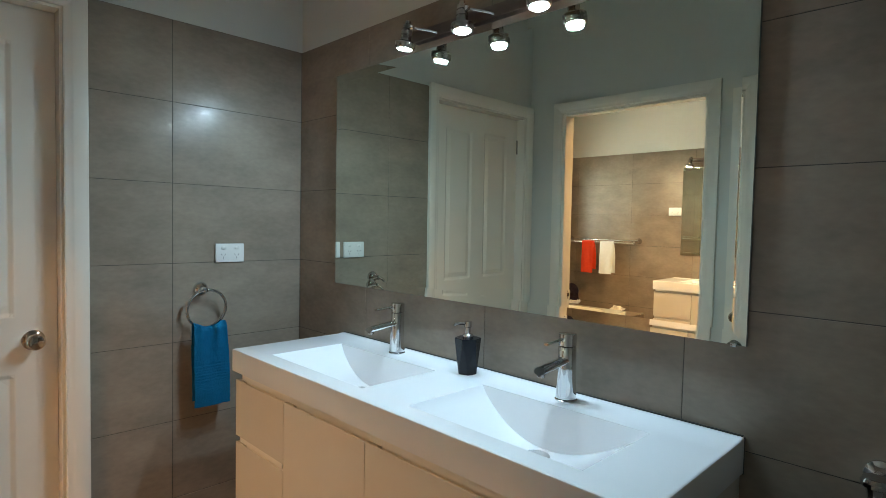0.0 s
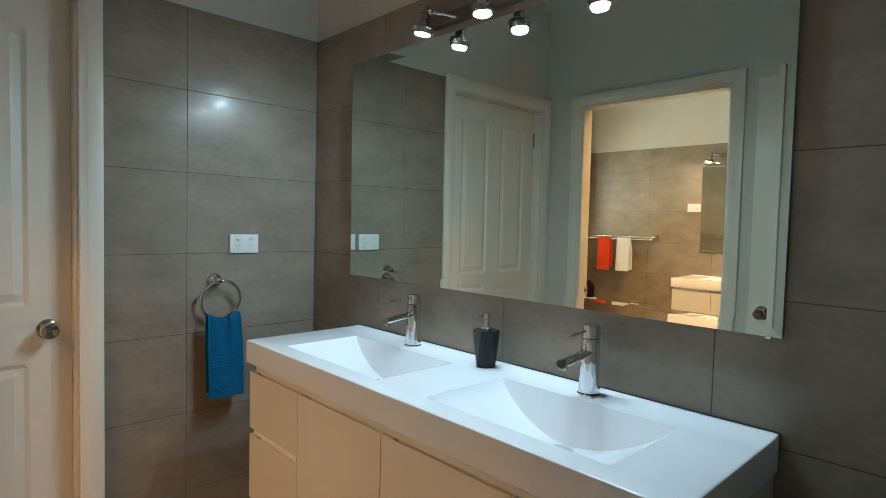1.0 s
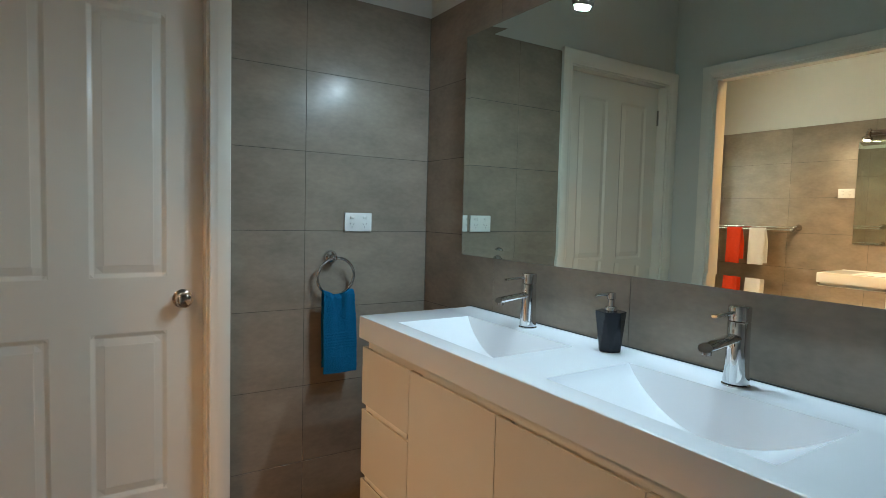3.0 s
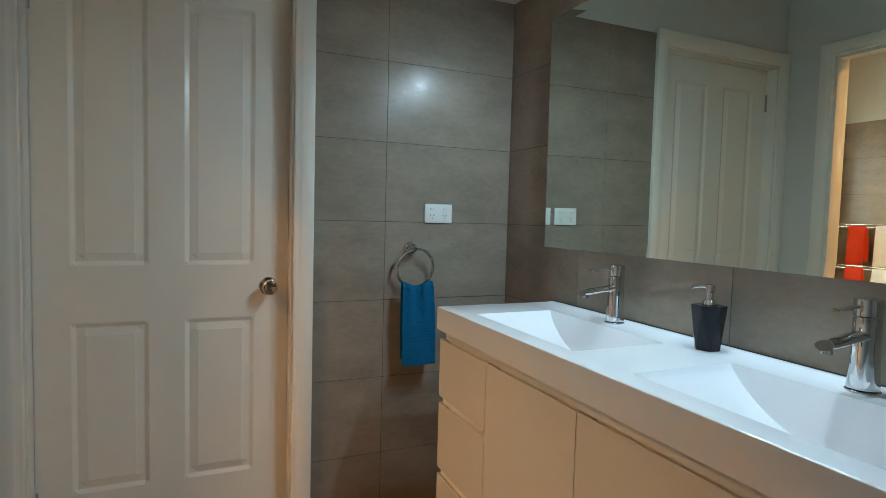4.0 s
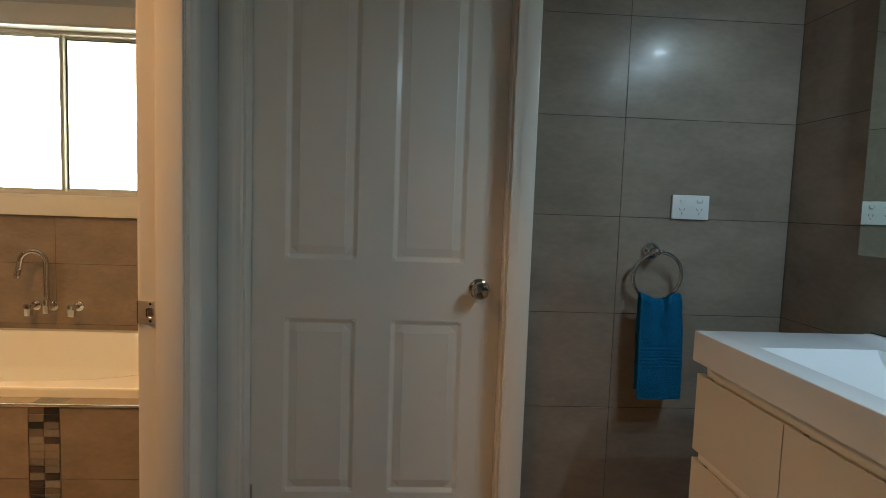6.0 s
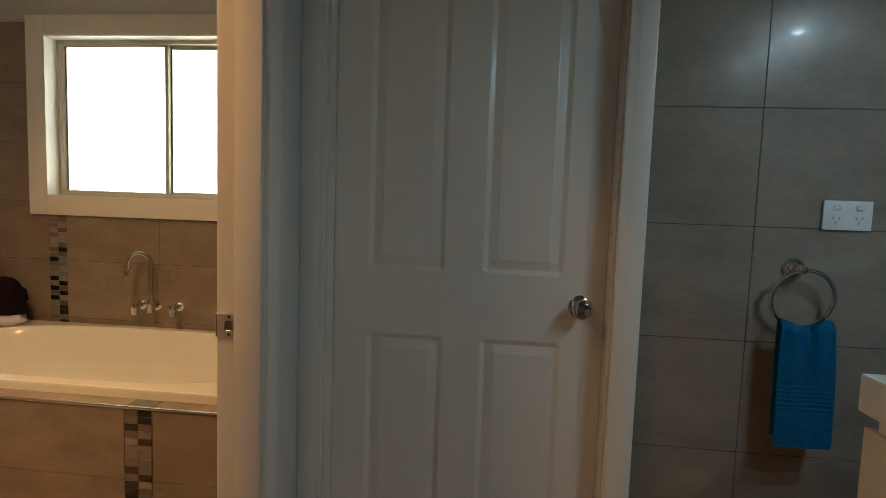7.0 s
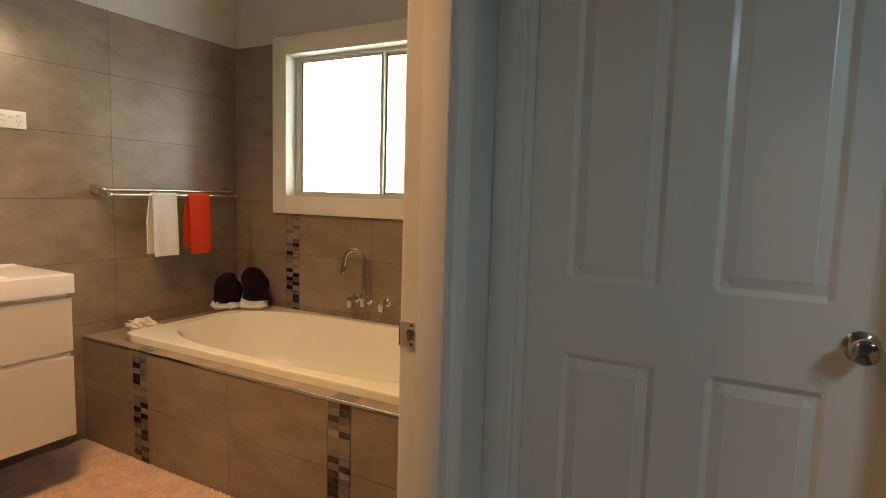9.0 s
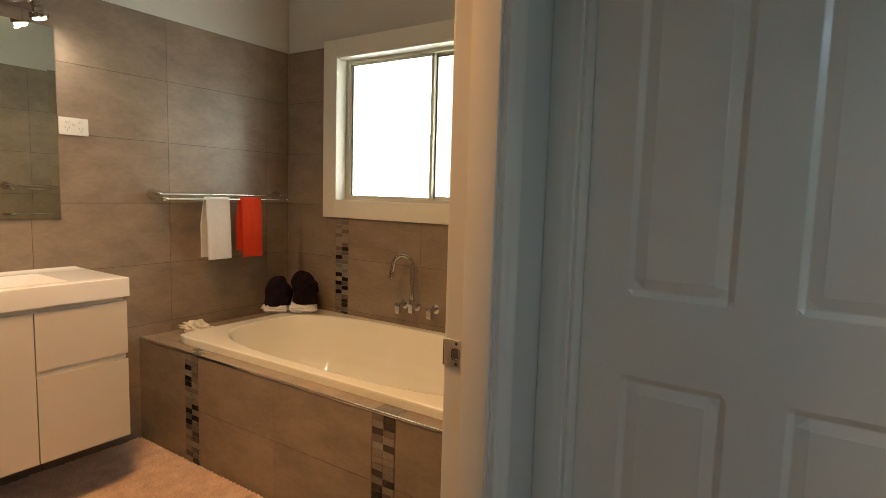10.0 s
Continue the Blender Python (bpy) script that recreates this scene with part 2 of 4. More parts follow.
wall_bath_west = structure("wall_bathroom_west", [((BATH_WEST - 0.1, BATH_SOUTH, 0), (BATH_WEST - SKIN, BATH_NORTH + SKIN, CEIL))], PAINT, "off-white painted wall above taupe stone-look tiles")
wall_bath_south = structure("wall_bathroom_south", [((BATH_WEST - 0.1, BATH_SOUTH - 0.1, 0), (BATH_EAST + SKIN, BATH_SOUTH, CEIL))], PAINT, "plain off-white painted bathroom wall")


# ---- door joinery ----
def casing(name, length, m, parent, width=0.07):
    """A moulded architrave: stepped section in x (width) and z (proud), length along y."""
    section = [(0, 0), (0, 0.015), (0.0015, 0.0172), (0.005, 0.018), (width * 0.58, 0.0172), (width * 0.66, 0.0155), (width * 0.74, 0.0130), (width * 0.93, 0.0115), (width * 0.985, 0.0095), (width, 0.006), (width, 0)]
    bm = bmesh.new()
    a = [bm.verts.new((x, 0, z)) for x, z in section]
    b = [bm.verts.new((x, length, z)) for x, z in section]
    for k in range(len(section) - 1):
        bm.faces.new((a[k], b[k], b[k + 1], a[k + 1]))
    bm.faces.new((a[-1], b[-1], b[0], a[0]))
    bm.faces.new(a), bm.faces.new(b[::-1])
    bm.transform(m)
    bmesh.ops.recalc_face_normals(bm, faces=bm.faces[:])
    return part(name, bm, GLOSS_WHITE, parent, smooth=20)


def basis(at, x, y, z):
    m = Matrix((x, y, z)).transposed().to_4x4()
    m.translation = at
    return m


def door_leaf(bm_name, width, height, panels, parent, m, thick=0.036):
    """A moulded leaf in x (width), z (height), its face at y=0 looking to -y; panels are (x0, x1, z0, z1)."""
    steps = ((0, 0), (0.003, 0.001), (0.014, 0.0066), (0.017, 0.0069), (0.039, 0.0022), (0.042, 0.0012))
    xs, zs = {0, width}, {0, height}
    for x0, x1, z0, z1 in panels:
        for s, _ in steps:
            xs |= {round(x0 + s, 4), round(x1 - s, 4)}
            zs |= {round(z0 + s, 4), round(z1 - s, 4)}
    xs, zs = sorted(xs), sorted(zs)

    def depth(x, z):
        for x0, x1, z0, z1 in panels:
            d = min(x - x0, x1 - x, z - z0, z1 - z)
            if d > -1e-6:
                for (s0, d0), (s1, d1) in zip(steps, steps[1:]):
                    if d <= s1 + 1e-6:
                        return d0 + (d1 - d0) * (d - s0) / (s1 - s0)
                return steps[-1][1]
        return 0.0

    bm = bmesh.new()
    grid = [[bm.verts.new((x, depth(x, z), z)) for x in xs] for z in zs]
    for j in range(len(zs) - 1):
        for i in range(len(xs) - 1):
            q = grid[j][i], grid[j][i + 1], grid[j + 1][i + 1], grid[j + 1][i]
            # turn the diagonal so that mitres run to the corner
            if abs(q[0].co.y - q[2].co.y) <= abs(q[1].co.y - q[3].co.y):
                bm.faces.new((q[0], q[1], q[2])), bm.faces.new((q[0], q[2], q[3]))
            else:
                bm.faces.new((q[0], q[1], q[3])), bm.faces.new((q[1], q[2], q[3]))
    box((0, 0.012, 0), (width, thick, height), bm=bm)
    for x0, z0, x1, z1 in ((0, 0, 0, height), (width, 0, width, height), (0, 0, width, 0), (0, height, width, height)):
        q = [bm.verts.new(c) for c in ((x0, 0, z0), (x1, 0, z1), (x1, 0.012, z1), (x0, 0.012, z0))]
        bm.faces.new(q)
    bm.transform(m)
    return part(bm_name, bm, GLOSS_WHITE, parent, smooth=None)


def door_knob(parent, at, direction):
    knob = part("knob", lathe([(0.0, 0.0), (0.032, 0.0), (0.033, 0.004), (0.028, 0.009), (0.014, 0.012), (0.012, 0.028), (0.017, 0.033), (0.0255, 0.040), (0.0275, 0.050), (0.025, 0.058), (0.018, 0.0625), (0.0, 0.063)], at, direction, 32), KNOB, parent, "round polished nickel knob", 50)
    tip = Vector(at) + Vector(direction) * 0.0632
    part("lock_button", lathe([(0.0, 0.0), (0.007, 0.0), (0.007, 0.002), (0.004, 0.003), (0.0, 0.003)], tip, direction, 16), SATIN, knob)


# cupboard door in the north wall
PANELS = [(x0, x0 + w, z0, z1) for x0, w in ((0.100, 0.224), (0.432, 0.228)) for z0, z1 in ((0.276, 0.842), (1.028, 1.915))]
door_1 = thing("door_1", "closed white four-panel door with a round nickel knob beside the tiles", "door", (0, 0, 0), "", "structure")
LEAF_Y = NORTH + 0.06
door_leaf("leaf", CLOSET[1] - CLOSET[0] - 0.0026, 2.029, PANELS, door_1, pose(CLOSET[0] + 0.0013, LEAF_Y, 0.008))
door_knob(door_1, (0.246, LEAF_Y, 0.957), (0, -1, 0))
lining = box((CLOSET[0] - 0.02, NORTH, 0), (CLOSET[0], NORTH + 0.11, CLOSET[2] + 0.02))
box((CLOSET[1], NORTH, 0), (CLOSET[1] + 0.02, NORTH + 0.11, CLOSET[2] + 0.02), bm=lining)
box((CLOSET[0], NORTH, CLOSET[2]), (CLOSET[1], NORTH + 0.11, CLOSET[2] + 0.02), bm=lining)
part("jamb_lining", lining, GLOSS_WHITE, door_1)
X, Y, Z = Vector((1, 0, 0)), Vector((0, 1, 0)), Vector((0, 0, 1))
NW = NORTH - 0.001
casing("architrave_side", CLOSET[2] + 0.078, basis((CLOSET[1] + 0.078, NW, 0), -X, Z, -Y), door_1)
casing("architrave_side", CLOSET[2] + 0.078, basis((CLOSET[0] - 0.0755, NW, 0), X, Z, -Y), door_1, 0.068)
casing("architrave_head", CLOSET[1] - CLOSET[0] + 0.1375, basis((CLOSET[0] - 0.0755, NW - 0.0005, CLOSET[2] + 0.078), -Z, X, -Y), door_1)
for z in (0.22, 1.82):
    part("hinge", lathe([(0.0, 0), (0.006, 0), (0.006, 0.09), (0.0, 0.09)], (CLOSET[0] + 0.004, LEAF_Y - 0.005, z)), CHROME, door_1)

# doorway to the bathroom
doorway = thing("door_frame", "white painted doorway frame with a moulded architrave and a steel strike plate", "door frame", (0, 0, 0), "", "structure")
lining = box((BATH_EAST, DOORWAY[1], 0), (WEST, DOORWAY[1] + 0.02, DOORWAY[2] + 0.02))
box((BATH_EAST, DOORWAY[0] - 0.02, 0), (WEST, DOORWAY[0], DOORWAY[2] + 0.02), bm=lining)
box((BATH_EAST, DOORWAY[0], DOORWAY[2]), (WEST, DOORWAY[1], DOORWAY[2] + 0.02), bm=lining)
part("jamb_lining", lining, GLOSS_WHITE, doorway)
for y0, y1 in ((DOORWAY[1] - 0.011, DOORWAY[1]), (DOORWAY[0], DOORWAY[0] + 0.011)):
    part("door_stop", box((-0.608, y0, 0), (WEST - 0.002, y1, DOORWAY[2]), 0.0025), GLOSS_WHITE, doorway)
part("door_stop", box((-0.608, DOORWAY[0] + 0.011, DOORWAY[2] - 0.011), (WEST - 0.002, DOORWAY[1] - 0.011, DOORWAY[2]), 0.0025), GLOSS_WHITE, doorway)
for side, at_x, out in (("room", WEST, X), ("bath", BATH_EAST, -X)):
    casing("architrave_side", DOORWAY[2] + 0.07, basis((at_x, DOORWAY[1] + 0.067, 0), -Y, Z, out), doorway, 0.062)
    casing("architrave_side", DOORWAY[2] + 0.07, basis((at_x, DOORWAY[0] - 0.067, 0), Y, Z, out), doorway, 0.062)
    casing("architrave_head", DOORWAY[1] - DOORWAY[0] + 0.134, basis((at_x, DOORWAY[0] - 0.067, DOORWAY[2] + 0.070), -Z, Y, out), doorway, 0.065)
SY = DOORWAY[1]
plate = part("strike_plate", box((-0.656, SY - 0.0025, 0.890), (-0.618, SY + 0.001, 0.949), 0.001), PLATE_STEEL, doorway, "brushed steel strike plate")
part("latch_hole", box((-0.634, SY - 0.0033, 0.907), (-0.617, SY - 0.002, 0.932), 0.0055, 3), SATIN, plate, "dark rounded latch opening")
part("lip", tube([(-0.6565, SY + 0.002, 0.891 + 0.0057 * k) for k in range(11)], 0.0045, 12), SATIN, plate, "rounded lip of the plate")
for z in (0.8975, 0.9415):
    part("screw", lathe([(0.0, 0.0), (0.0035, 0.0), (0.003, 0.001), (0.0, 0.0014)], (-0.6255, SY - 0.0025, z), (0, -1, 0), 12), DARK_SLOT, plate)

# entrance door, folded back against the west wall
door_2 = thing("door_2", "white panelled door standing open against the painted wall", "door", (0, 0, 0), "", "structure")
door_leaf("leaf", 0.76, 2.03, PANELS, door_2, basis((-0.44, 0.085, 0.012), Y, -X, Z))
door_knob(door_2, (-0.44, 0.783, 0.940), (1, 0, 0))
for z in (0.22, 1.82):
    part("hinge", lathe([(0.0, 0), (0.006, 0), (0.006, 0.09), (0.0, 0.09)], (-0.482, 0.082, z)), CHROME, door_2)
    part("hinge_leaf", box((-0.54, 0.079, z), (-0.482, 0.0845, z + 0.09)), CHROME, door_2)
stopper = thing("door_stop_peg", "small dark rubber door stop on the wall", "door stop", (-0.526, 2.045, 0.29))
part("peg", lathe([(0.0, 0), (0.016, 0), (0.014, 0.006), (0.009, 0.01), (0.009, 0.03), (0.013, 0.034), (0.011, 0.044), (0.0, 0.046)], (-0.014, 0, 0), (1, 0, 0), 20), DARK_SLOT, stopper)


# ---- power points ----
def power_point(at, out, side):
    """A double socket plate; out is its facing, side its right."""
    ob = thing("power_point", "white plastic double power point on the tiled wall", "power point", at, "power points")
    m = basis((0, 0, 0), side, Z, side.cross(Z))
    if (side.cross(Z) - out).length > 0.1:
        m = basis((0, 0, 0), -side, Z, out)

    def put(name, bm, mat, parent=ob, label=""):
        bm.transform(m)
        return part(name, bm, mat, parent, label)
    put("plate", box((-0.058, -0.037, 0), (0.058, 0.037, 0.009), 0.003), PLASTIC)
    for sx in (-0.027, 0.027):
        put("rocker", box((sx - 0.0085, 0.013, 0.007), (sx + 0.0085, 0.025, 0.0118), 0.0044, 4), PLASTIC)
        for dx, dz, tilt in ((-0.007, -0.007, 30), (0.007, -0.007, -30), (0, -0.019, 0)):
            slot = box((-0.0011, -0.004, 0.0085), (0.0011, 0.004, 0.0096))
            slot.transform(pose(sx + dx, dz, 0, 0, 0, tilt))
            put("pin_slot", slot, SLOT_GREY)
    return ob


power_point((0.880, NORTH, 1.236), -Y, X)
wide_point = power_point((BATH_WEST, 2.026, 1.500), X, Y)
part("rocker", box((0.007, -0.0065, 0.004), (0.0118, 0.0065, 0.015), 0.0040, 4), PLASTIC, wide_point, "small third switch between the sockets")


# ---- towel ring ----
def thicken(bm, t):
    """Give a cloth a second face t behind the first and close its border."""
    bm.normal_update()
    front, borders = bm.faces[:], [e for e in bm.edges if e.is_boundary]
    back = {v: bm.verts.new(v.co - v.normal * t) for v in bm.verts[:]}
    for f in front:
        bm.faces.new([back[v] for v in reversed(f.verts)])
    for e in borders:
        a, b = e.verts
        bm.faces.new((a, b, back[b], back[a]))
    bmesh.ops.recalc_face_normals(bm, faces=bm.faces[:])


def ruffle(bm, size=0.0011, scale=170):
    """Uneven terry loops over a finished cloth."""
    bm.normal_update()
    shifts = [v.normal * (size * noise.noise(v.co * scale) + 0.6 * size * noise.noise(v.co * scale * 2.3)) for v in bm.verts]
    for v, d in zip(bm.verts, shifts):
        v.co += d


def terry(name, wide, place, mat, parent, label=""):
    bm = sheet(48, 190, place)
    thicken(bm, 0.005)
    ruffle(bm)
    return part(name, bm, mat, parent, label, 80)


ring = thing("towel_ring", "polished chrome towel ring on the tiled wall", "towel ring", (0.766, NORTH, 1.098))
part("rose", lathe([(0.0, 0), (0.027, 0), (0.027, 0.008), (0.022, 0.016), (0.012, 0.022), (0.010, 0.05), (0.0, 0.052)], (0, 0, 0), (0, -1, 0), 28), CHROME, ring)
part("ball", lathe([(0.0, -0.012), (0.008, -0.009), (0.012, 0), (0.008, 0.009), (0.0, 0.012)], (0.0, -0.048, 0.0), (0, 0, 1), 20), CHROME, ring)
part("hoop", tube([(0.010 + 0.074 * math.sin(k * math.tau / 48), -0.050 + 0.012 * (1 - math.cos(k * math.tau / 48)), -0.074 + 0.074 * math.cos(k * math.tau / 48)) for k in range(48)], 0.0055, 12, closed=True), CHROME, ring, "", 60)


def ring_towel(u, v):
    # v runs up the front, over the hoop and down the back
    a = v * 2
    down = abs(1 - a)
    front = a < 1
    z = 0.968 - 0.312 * max(0.0, down - 0.03) / 0.97 * (1.0 if front else 0.93)
    gather = 0.90 + 0.10 * min(1, down * 2.2)
    x = 0.781 + (u - 0.5) * 0.134 * gather + 0.004 * math.sin(9 * z + 2)
    fold = 0.006 * math.sin(u * 14 + 1.5) * (1 - min(1, down * 1.6)) + 0.0022 * math.sin(u * 7 + z * 12)
    sag = 0.016 * (1 - min(1, down * 3)) * math.cos((u - 0.45) * 6.5)
    y = 2.036 + (-0.015 if front else 0.013) * min(1, down * 12) + fold
    band = 0.50 < down < 0.70
    if front and band:
        y += 0.0013 * math.sin((down - 0.50) * math.tau * 30)
    pinch = 0.012 * math.exp(-((u - 0.58) / 0.05) ** 2) * max(0.0, 1 - down * 4.5)
    y += (pinch if front else 0.0)  + 0.0022 * noise.noise(Vector((x * 22, z * 22, 2.0)))
    return x, y, z - sag * 0.6


hand_towel = thing("hand_towel", "folded teal-blue terry hand towel hanging in the towel ring", "towel")
terry("cloth", 0.134, ring_towel, BLUE, hand_towel)

# ---- mirror ----
MY0, MY1, MZ0, MZ1 = 0.284, 1.800, 1.125, 1.945
mirror = thing("wall_mirror", "large frameless mirror on the tiled wall above the double vanity", "mirror", (EAST, (MY0 + MY1) / 2, MZ0))


def bevelled_mirror(y0, y1, z0, z1, bevel=0.030, rise=0.00135):
    bm = bmesh.new()
    outer = [bm.verts.new((0.006 + rise, y, z)) for y, z in ((y0, z0), (y1, z0), (y1, z1), (y0, z1))]
    inner = [bm.verts.new((0.006, y, z)) for y, z in ((y0 + bevel, z0 + bevel), (y1 - bevel, z0 + bevel), (y1 - bevel, z1 - bevel), (y0 + bevel, z1 - bevel))]
    bm.faces.new(inner)
    for k in range(4):
        bm.faces.new((outer[k], outer[(k + 1) % 4], inner[(k + 1) % 4], inner[k]))
    return bm


def add_mirror(parent, half, height, m):
    glass = bevelled_mirror(-half, half, 0, height)
    glass.transform(m)
    bmesh.ops.recalc_face_normals(glass, faces=glass.faces[:])
    pane = part("silvered_glass", glass, SILVER, parent, smooth=None)
    back = box((0.0005, -half - 0.0008, -0.0008), (0.0052, half + 0.0008, height + 0.0008))
    back.transform(m)
    part("edge", back, MIRROR_EDGE, parent, "thin pale green glass edge")
    return pane


# hung a third of a degree out of true
add_mirror(mirror, (MY1 - MY0) / 2, MZ1 - MZ0, Matrix.Translation((-0.0045, 0, 0)) @ Matrix.Rotation(0.005, 4, "Z") @ Matrix.Rotation(-0.004, 4, "Y") @ pose(0, 0, 0, 0, 0, 180))

part("mirror_clip", box((-0.0125, -(MY1 - MY0) / 2 + 0.018, -0.004), (-0.0045, -(MY1 - MY0) / 2 + 0.030, 0.003), 0.0015), CHROME, mirror, "small chrome mirror clip")


# ---- spot bar ----
def spot_bar(name, at, heads, half, out, label, watts, color, lens):
    """A wall bar with spot heads; out is +1 or -1 along x."""
    bar = thing(name, label, "wall light", at)
    part("back_plate", box((0, -half, -0.019), (out * 0.028, half, 0.019), 0.004), BRONZE, bar, "brushed bronze rectangular bar")
    for k, dy in enumerate(heads):
        arm = [(out * 0.026, dy - 0.060, -0.008), (out * 0.048, dy - 0.046, -0.004), (out * 0.094, dy - 0.012, 0.001)]
        part("arm", tube(arm, 0.004, 10), CHROME, bar, "", 60)
        tilt = Vector((0.0, (0.20, -0.04, -0.10)[k], -1)).normalized()
        top = Vector((out * 0.098, dy, 0.012))
        head = part("spot_head", lathe([(0.0, -0.012), (0.0085, -0.011), (0.009, -0.002), (0.0135, 0.000), (0.0145, 0.012), (0.0125, 0.014), (0.0125, 0.016), (0.0170, 0.018), (0.0170, 0.030), (0.0160, 0.031), (0.0160, 0.033), (0.0172, 0.034), (0.0172, 0.044), (0.0190, 0.049), (0.0320, 0.054), (0.0335, 0.057), (0.0335, 0.070), (0.0320, 0.0735), (0.0270, 0.0745), (0.0258, 0.0715), (0.0, 0.0705)], top, tilt, 28), SATIN, bar, "satin nickel spot head", 25)
        part("knuckle", lathe([(0.0, -0.010), (0.006, -0.007), (0.009, 0), (0.006, 0.007), (0.0, 0.010)], top + Vector((0.0, -0.019, -0.014)), (0, 1, 0), 14), CHROME, head)
        part("led_lens", lathe([(0.0, 0.0705), (0.0240, 0.0710), (0.0240, 0.0768), (0.0205, 0.0792), (0.0, 0.0800)], top, tilt, 24), lens, head, "lit white lamp lens")
        face = Vector(at) + top + tilt * 0.0830
        area("spot_lamp", Matrix.Translation(face) @ frame_to(-tilt), 0.044, watts, color)
    return bar


spot_bar("spot_bar", (EAST, 1.038, 1.992), (0.248, 0.010, -0.256), 0.305, -1, "three-head satin nickel spot bar, lit, above the mirror", LED_WATTS, LED, LED_FACE)


# ---- vanities ----
def vanity_top(parent, x_back, x_front, y0, y1, z, basins, thick=0.075):
    """A one-piece basin top; x_back is at the wall. basins: (y0, y1) of each bowl."""
    s = 1 if x_front > x_back else -1
    depth = abs(x_front - x_back)
    b0, b1 = 0.125, depth - 0.060       # bowl, from the back
    back_slope, front_slope = 2.2, 2.6
    # columns from the wall to the front edge: fixed ones, then shares of the bowl's back, floor and front
    columns = [("at", d) for d in (0, 0.004, 0.02, 0.024, b0 - 0.006)] + [("back", k / 5) for k in range(6)] + [("floor", k / 10) for k in range(1, 10)] + [("front", k / 4) for k in range(5)] + [("at", d) for d in (b1 + 0.006, depth - 0.005, depth - 0.0025, depth - 0.0008, depth)]
    ys = {y0, y0 + 0.0008, y0 + 0.0025, y0 + 0.005, y1 - 0.005, y1 - 0.0025, y1 - 0.0008, y1}
    for c0, c1 in basins:
        n = 64
        ys |= {c0 + (c1 - c0) * k / n for k in range(n + 1)} | {c0 - 0.006, c1 + 0.006}
    ys = sorted(ys)

    def bowl_depth(y):
        for c0, c1 in basins:
            if c0 < y < c1:
                return 0.098 * math.sin(math.pi * (y - c0) / (c1 - c0)) ** 0.82
        return 0.0

    def across(column, y):
        kind, t = column
        low = bowl_depth(y)
        wide, near = max(low / back_slope, 0.002), max(low / front_slope, 0.002)
        return {"at": t, "back": b0 + t * wide, "floor": b0 + wide + t * (b1 - near - b0 - wide), "front": b1 - near + t * near}[kind]

    def height(d, y):
        e = min(y - y0, y1 - y, depth - d)
        edge = 0 if e >= 0.005 else 0.005 * (1 - math.sqrt(max(0, 1 - (1 - e / 0.005) ** 2))) * 0.8
        lip = 0.002 if d < 0.021 else 0.0
        # steep back, curved floor, steep front
        drop = max(0.0, min(bowl_depth(y), back_slope * (d - b0), front_slope * (b1 - d)))
        return z + lip - edge - drop

    bm = bmesh.new()
    grid = [[bm.verts.new((x_back + s * d, y, height(d, y))) for d in (across(c, y) for c in columns)] for y in ys]
    for j in range(len(ys) - 1):
        for i in range(len(columns) - 1):
            bm.faces.new((grid[j][i], grid[j][i + 1], grid[j + 1][i + 1], grid[j + 1][i]))
    rim = [grid[0][i] for i in range(len(columns))] + [grid[j][-1] for j in range(1, len(ys))] + [grid[-1][i] for i in range(len(columns) - 2, -1, -1)] + [grid[j][0] for j in range(len(ys) - 2, 0, -1)]
    low = [bm.verts.new((v.co.x, v.co.y, z - thick)) for v in rim]
    for k in range(len(rim)):
        bm.faces.new((rim[k], rim[(k + 1) % len(rim)], low[(k + 1) % len(rim)], low[k]))
    bmesh.ops.recalc_face_normals(bm, faces=bm.faces[:])
    top = part("basin_top", bm, BASIN, parent, "glossy white one-piece basin top", 28)
    for c0, c1 in basins:
        at = (x_back + s * (b0 + 0.105), (c0 + c1) / 2 - 0.018, z - 0.0905)
        part("waste", lathe([(0.0, -0.004), (0.033, -0.004), (0.033, 0.001), (0.029, 0.003), (0.0, 0.0035)], at, (0, 0, 1), 28), CHROME, top, "chrome pop-up waste")
    return top


def handle_door(parent, s, xf, y0, y1, z0, z1, name, finger_end=None):
    """A flat front with a bevelled finger edge along its top."""
    t = 0.018
    prof = [(0, z0), (0, z1 - 0.0015), (0.0015, z1), (t, z1 - 0.016), (t, z0)]
    bm = bmesh.new()
    a = [bm.verts.new((xf - s * d, y0, zz)) for d, zz in prof]
    b = [bm.verts.new((xf - s * d, y1, zz)) for d, zz in prof]
    for k in range(len(prof)):
        bm.faces.new((a[k], a[(k + 1) % 5], b[(k + 1) % 5], b[k]))
    bm.faces.new(a), bm.faces.new(b)
    bmesh.ops.recalc_face_normals(bm, faces=bm.faces[:])
    # the routed pull stops short of the far end
    box((xf - s * 0.0016, y1 - 0.045, z1 - 0.018), (xf - s * (t - 0.0005), y1 - 0.001, z1 - 0.0006), bm=bm)
    return part(name, bm, CABINET, parent, smooth=20)


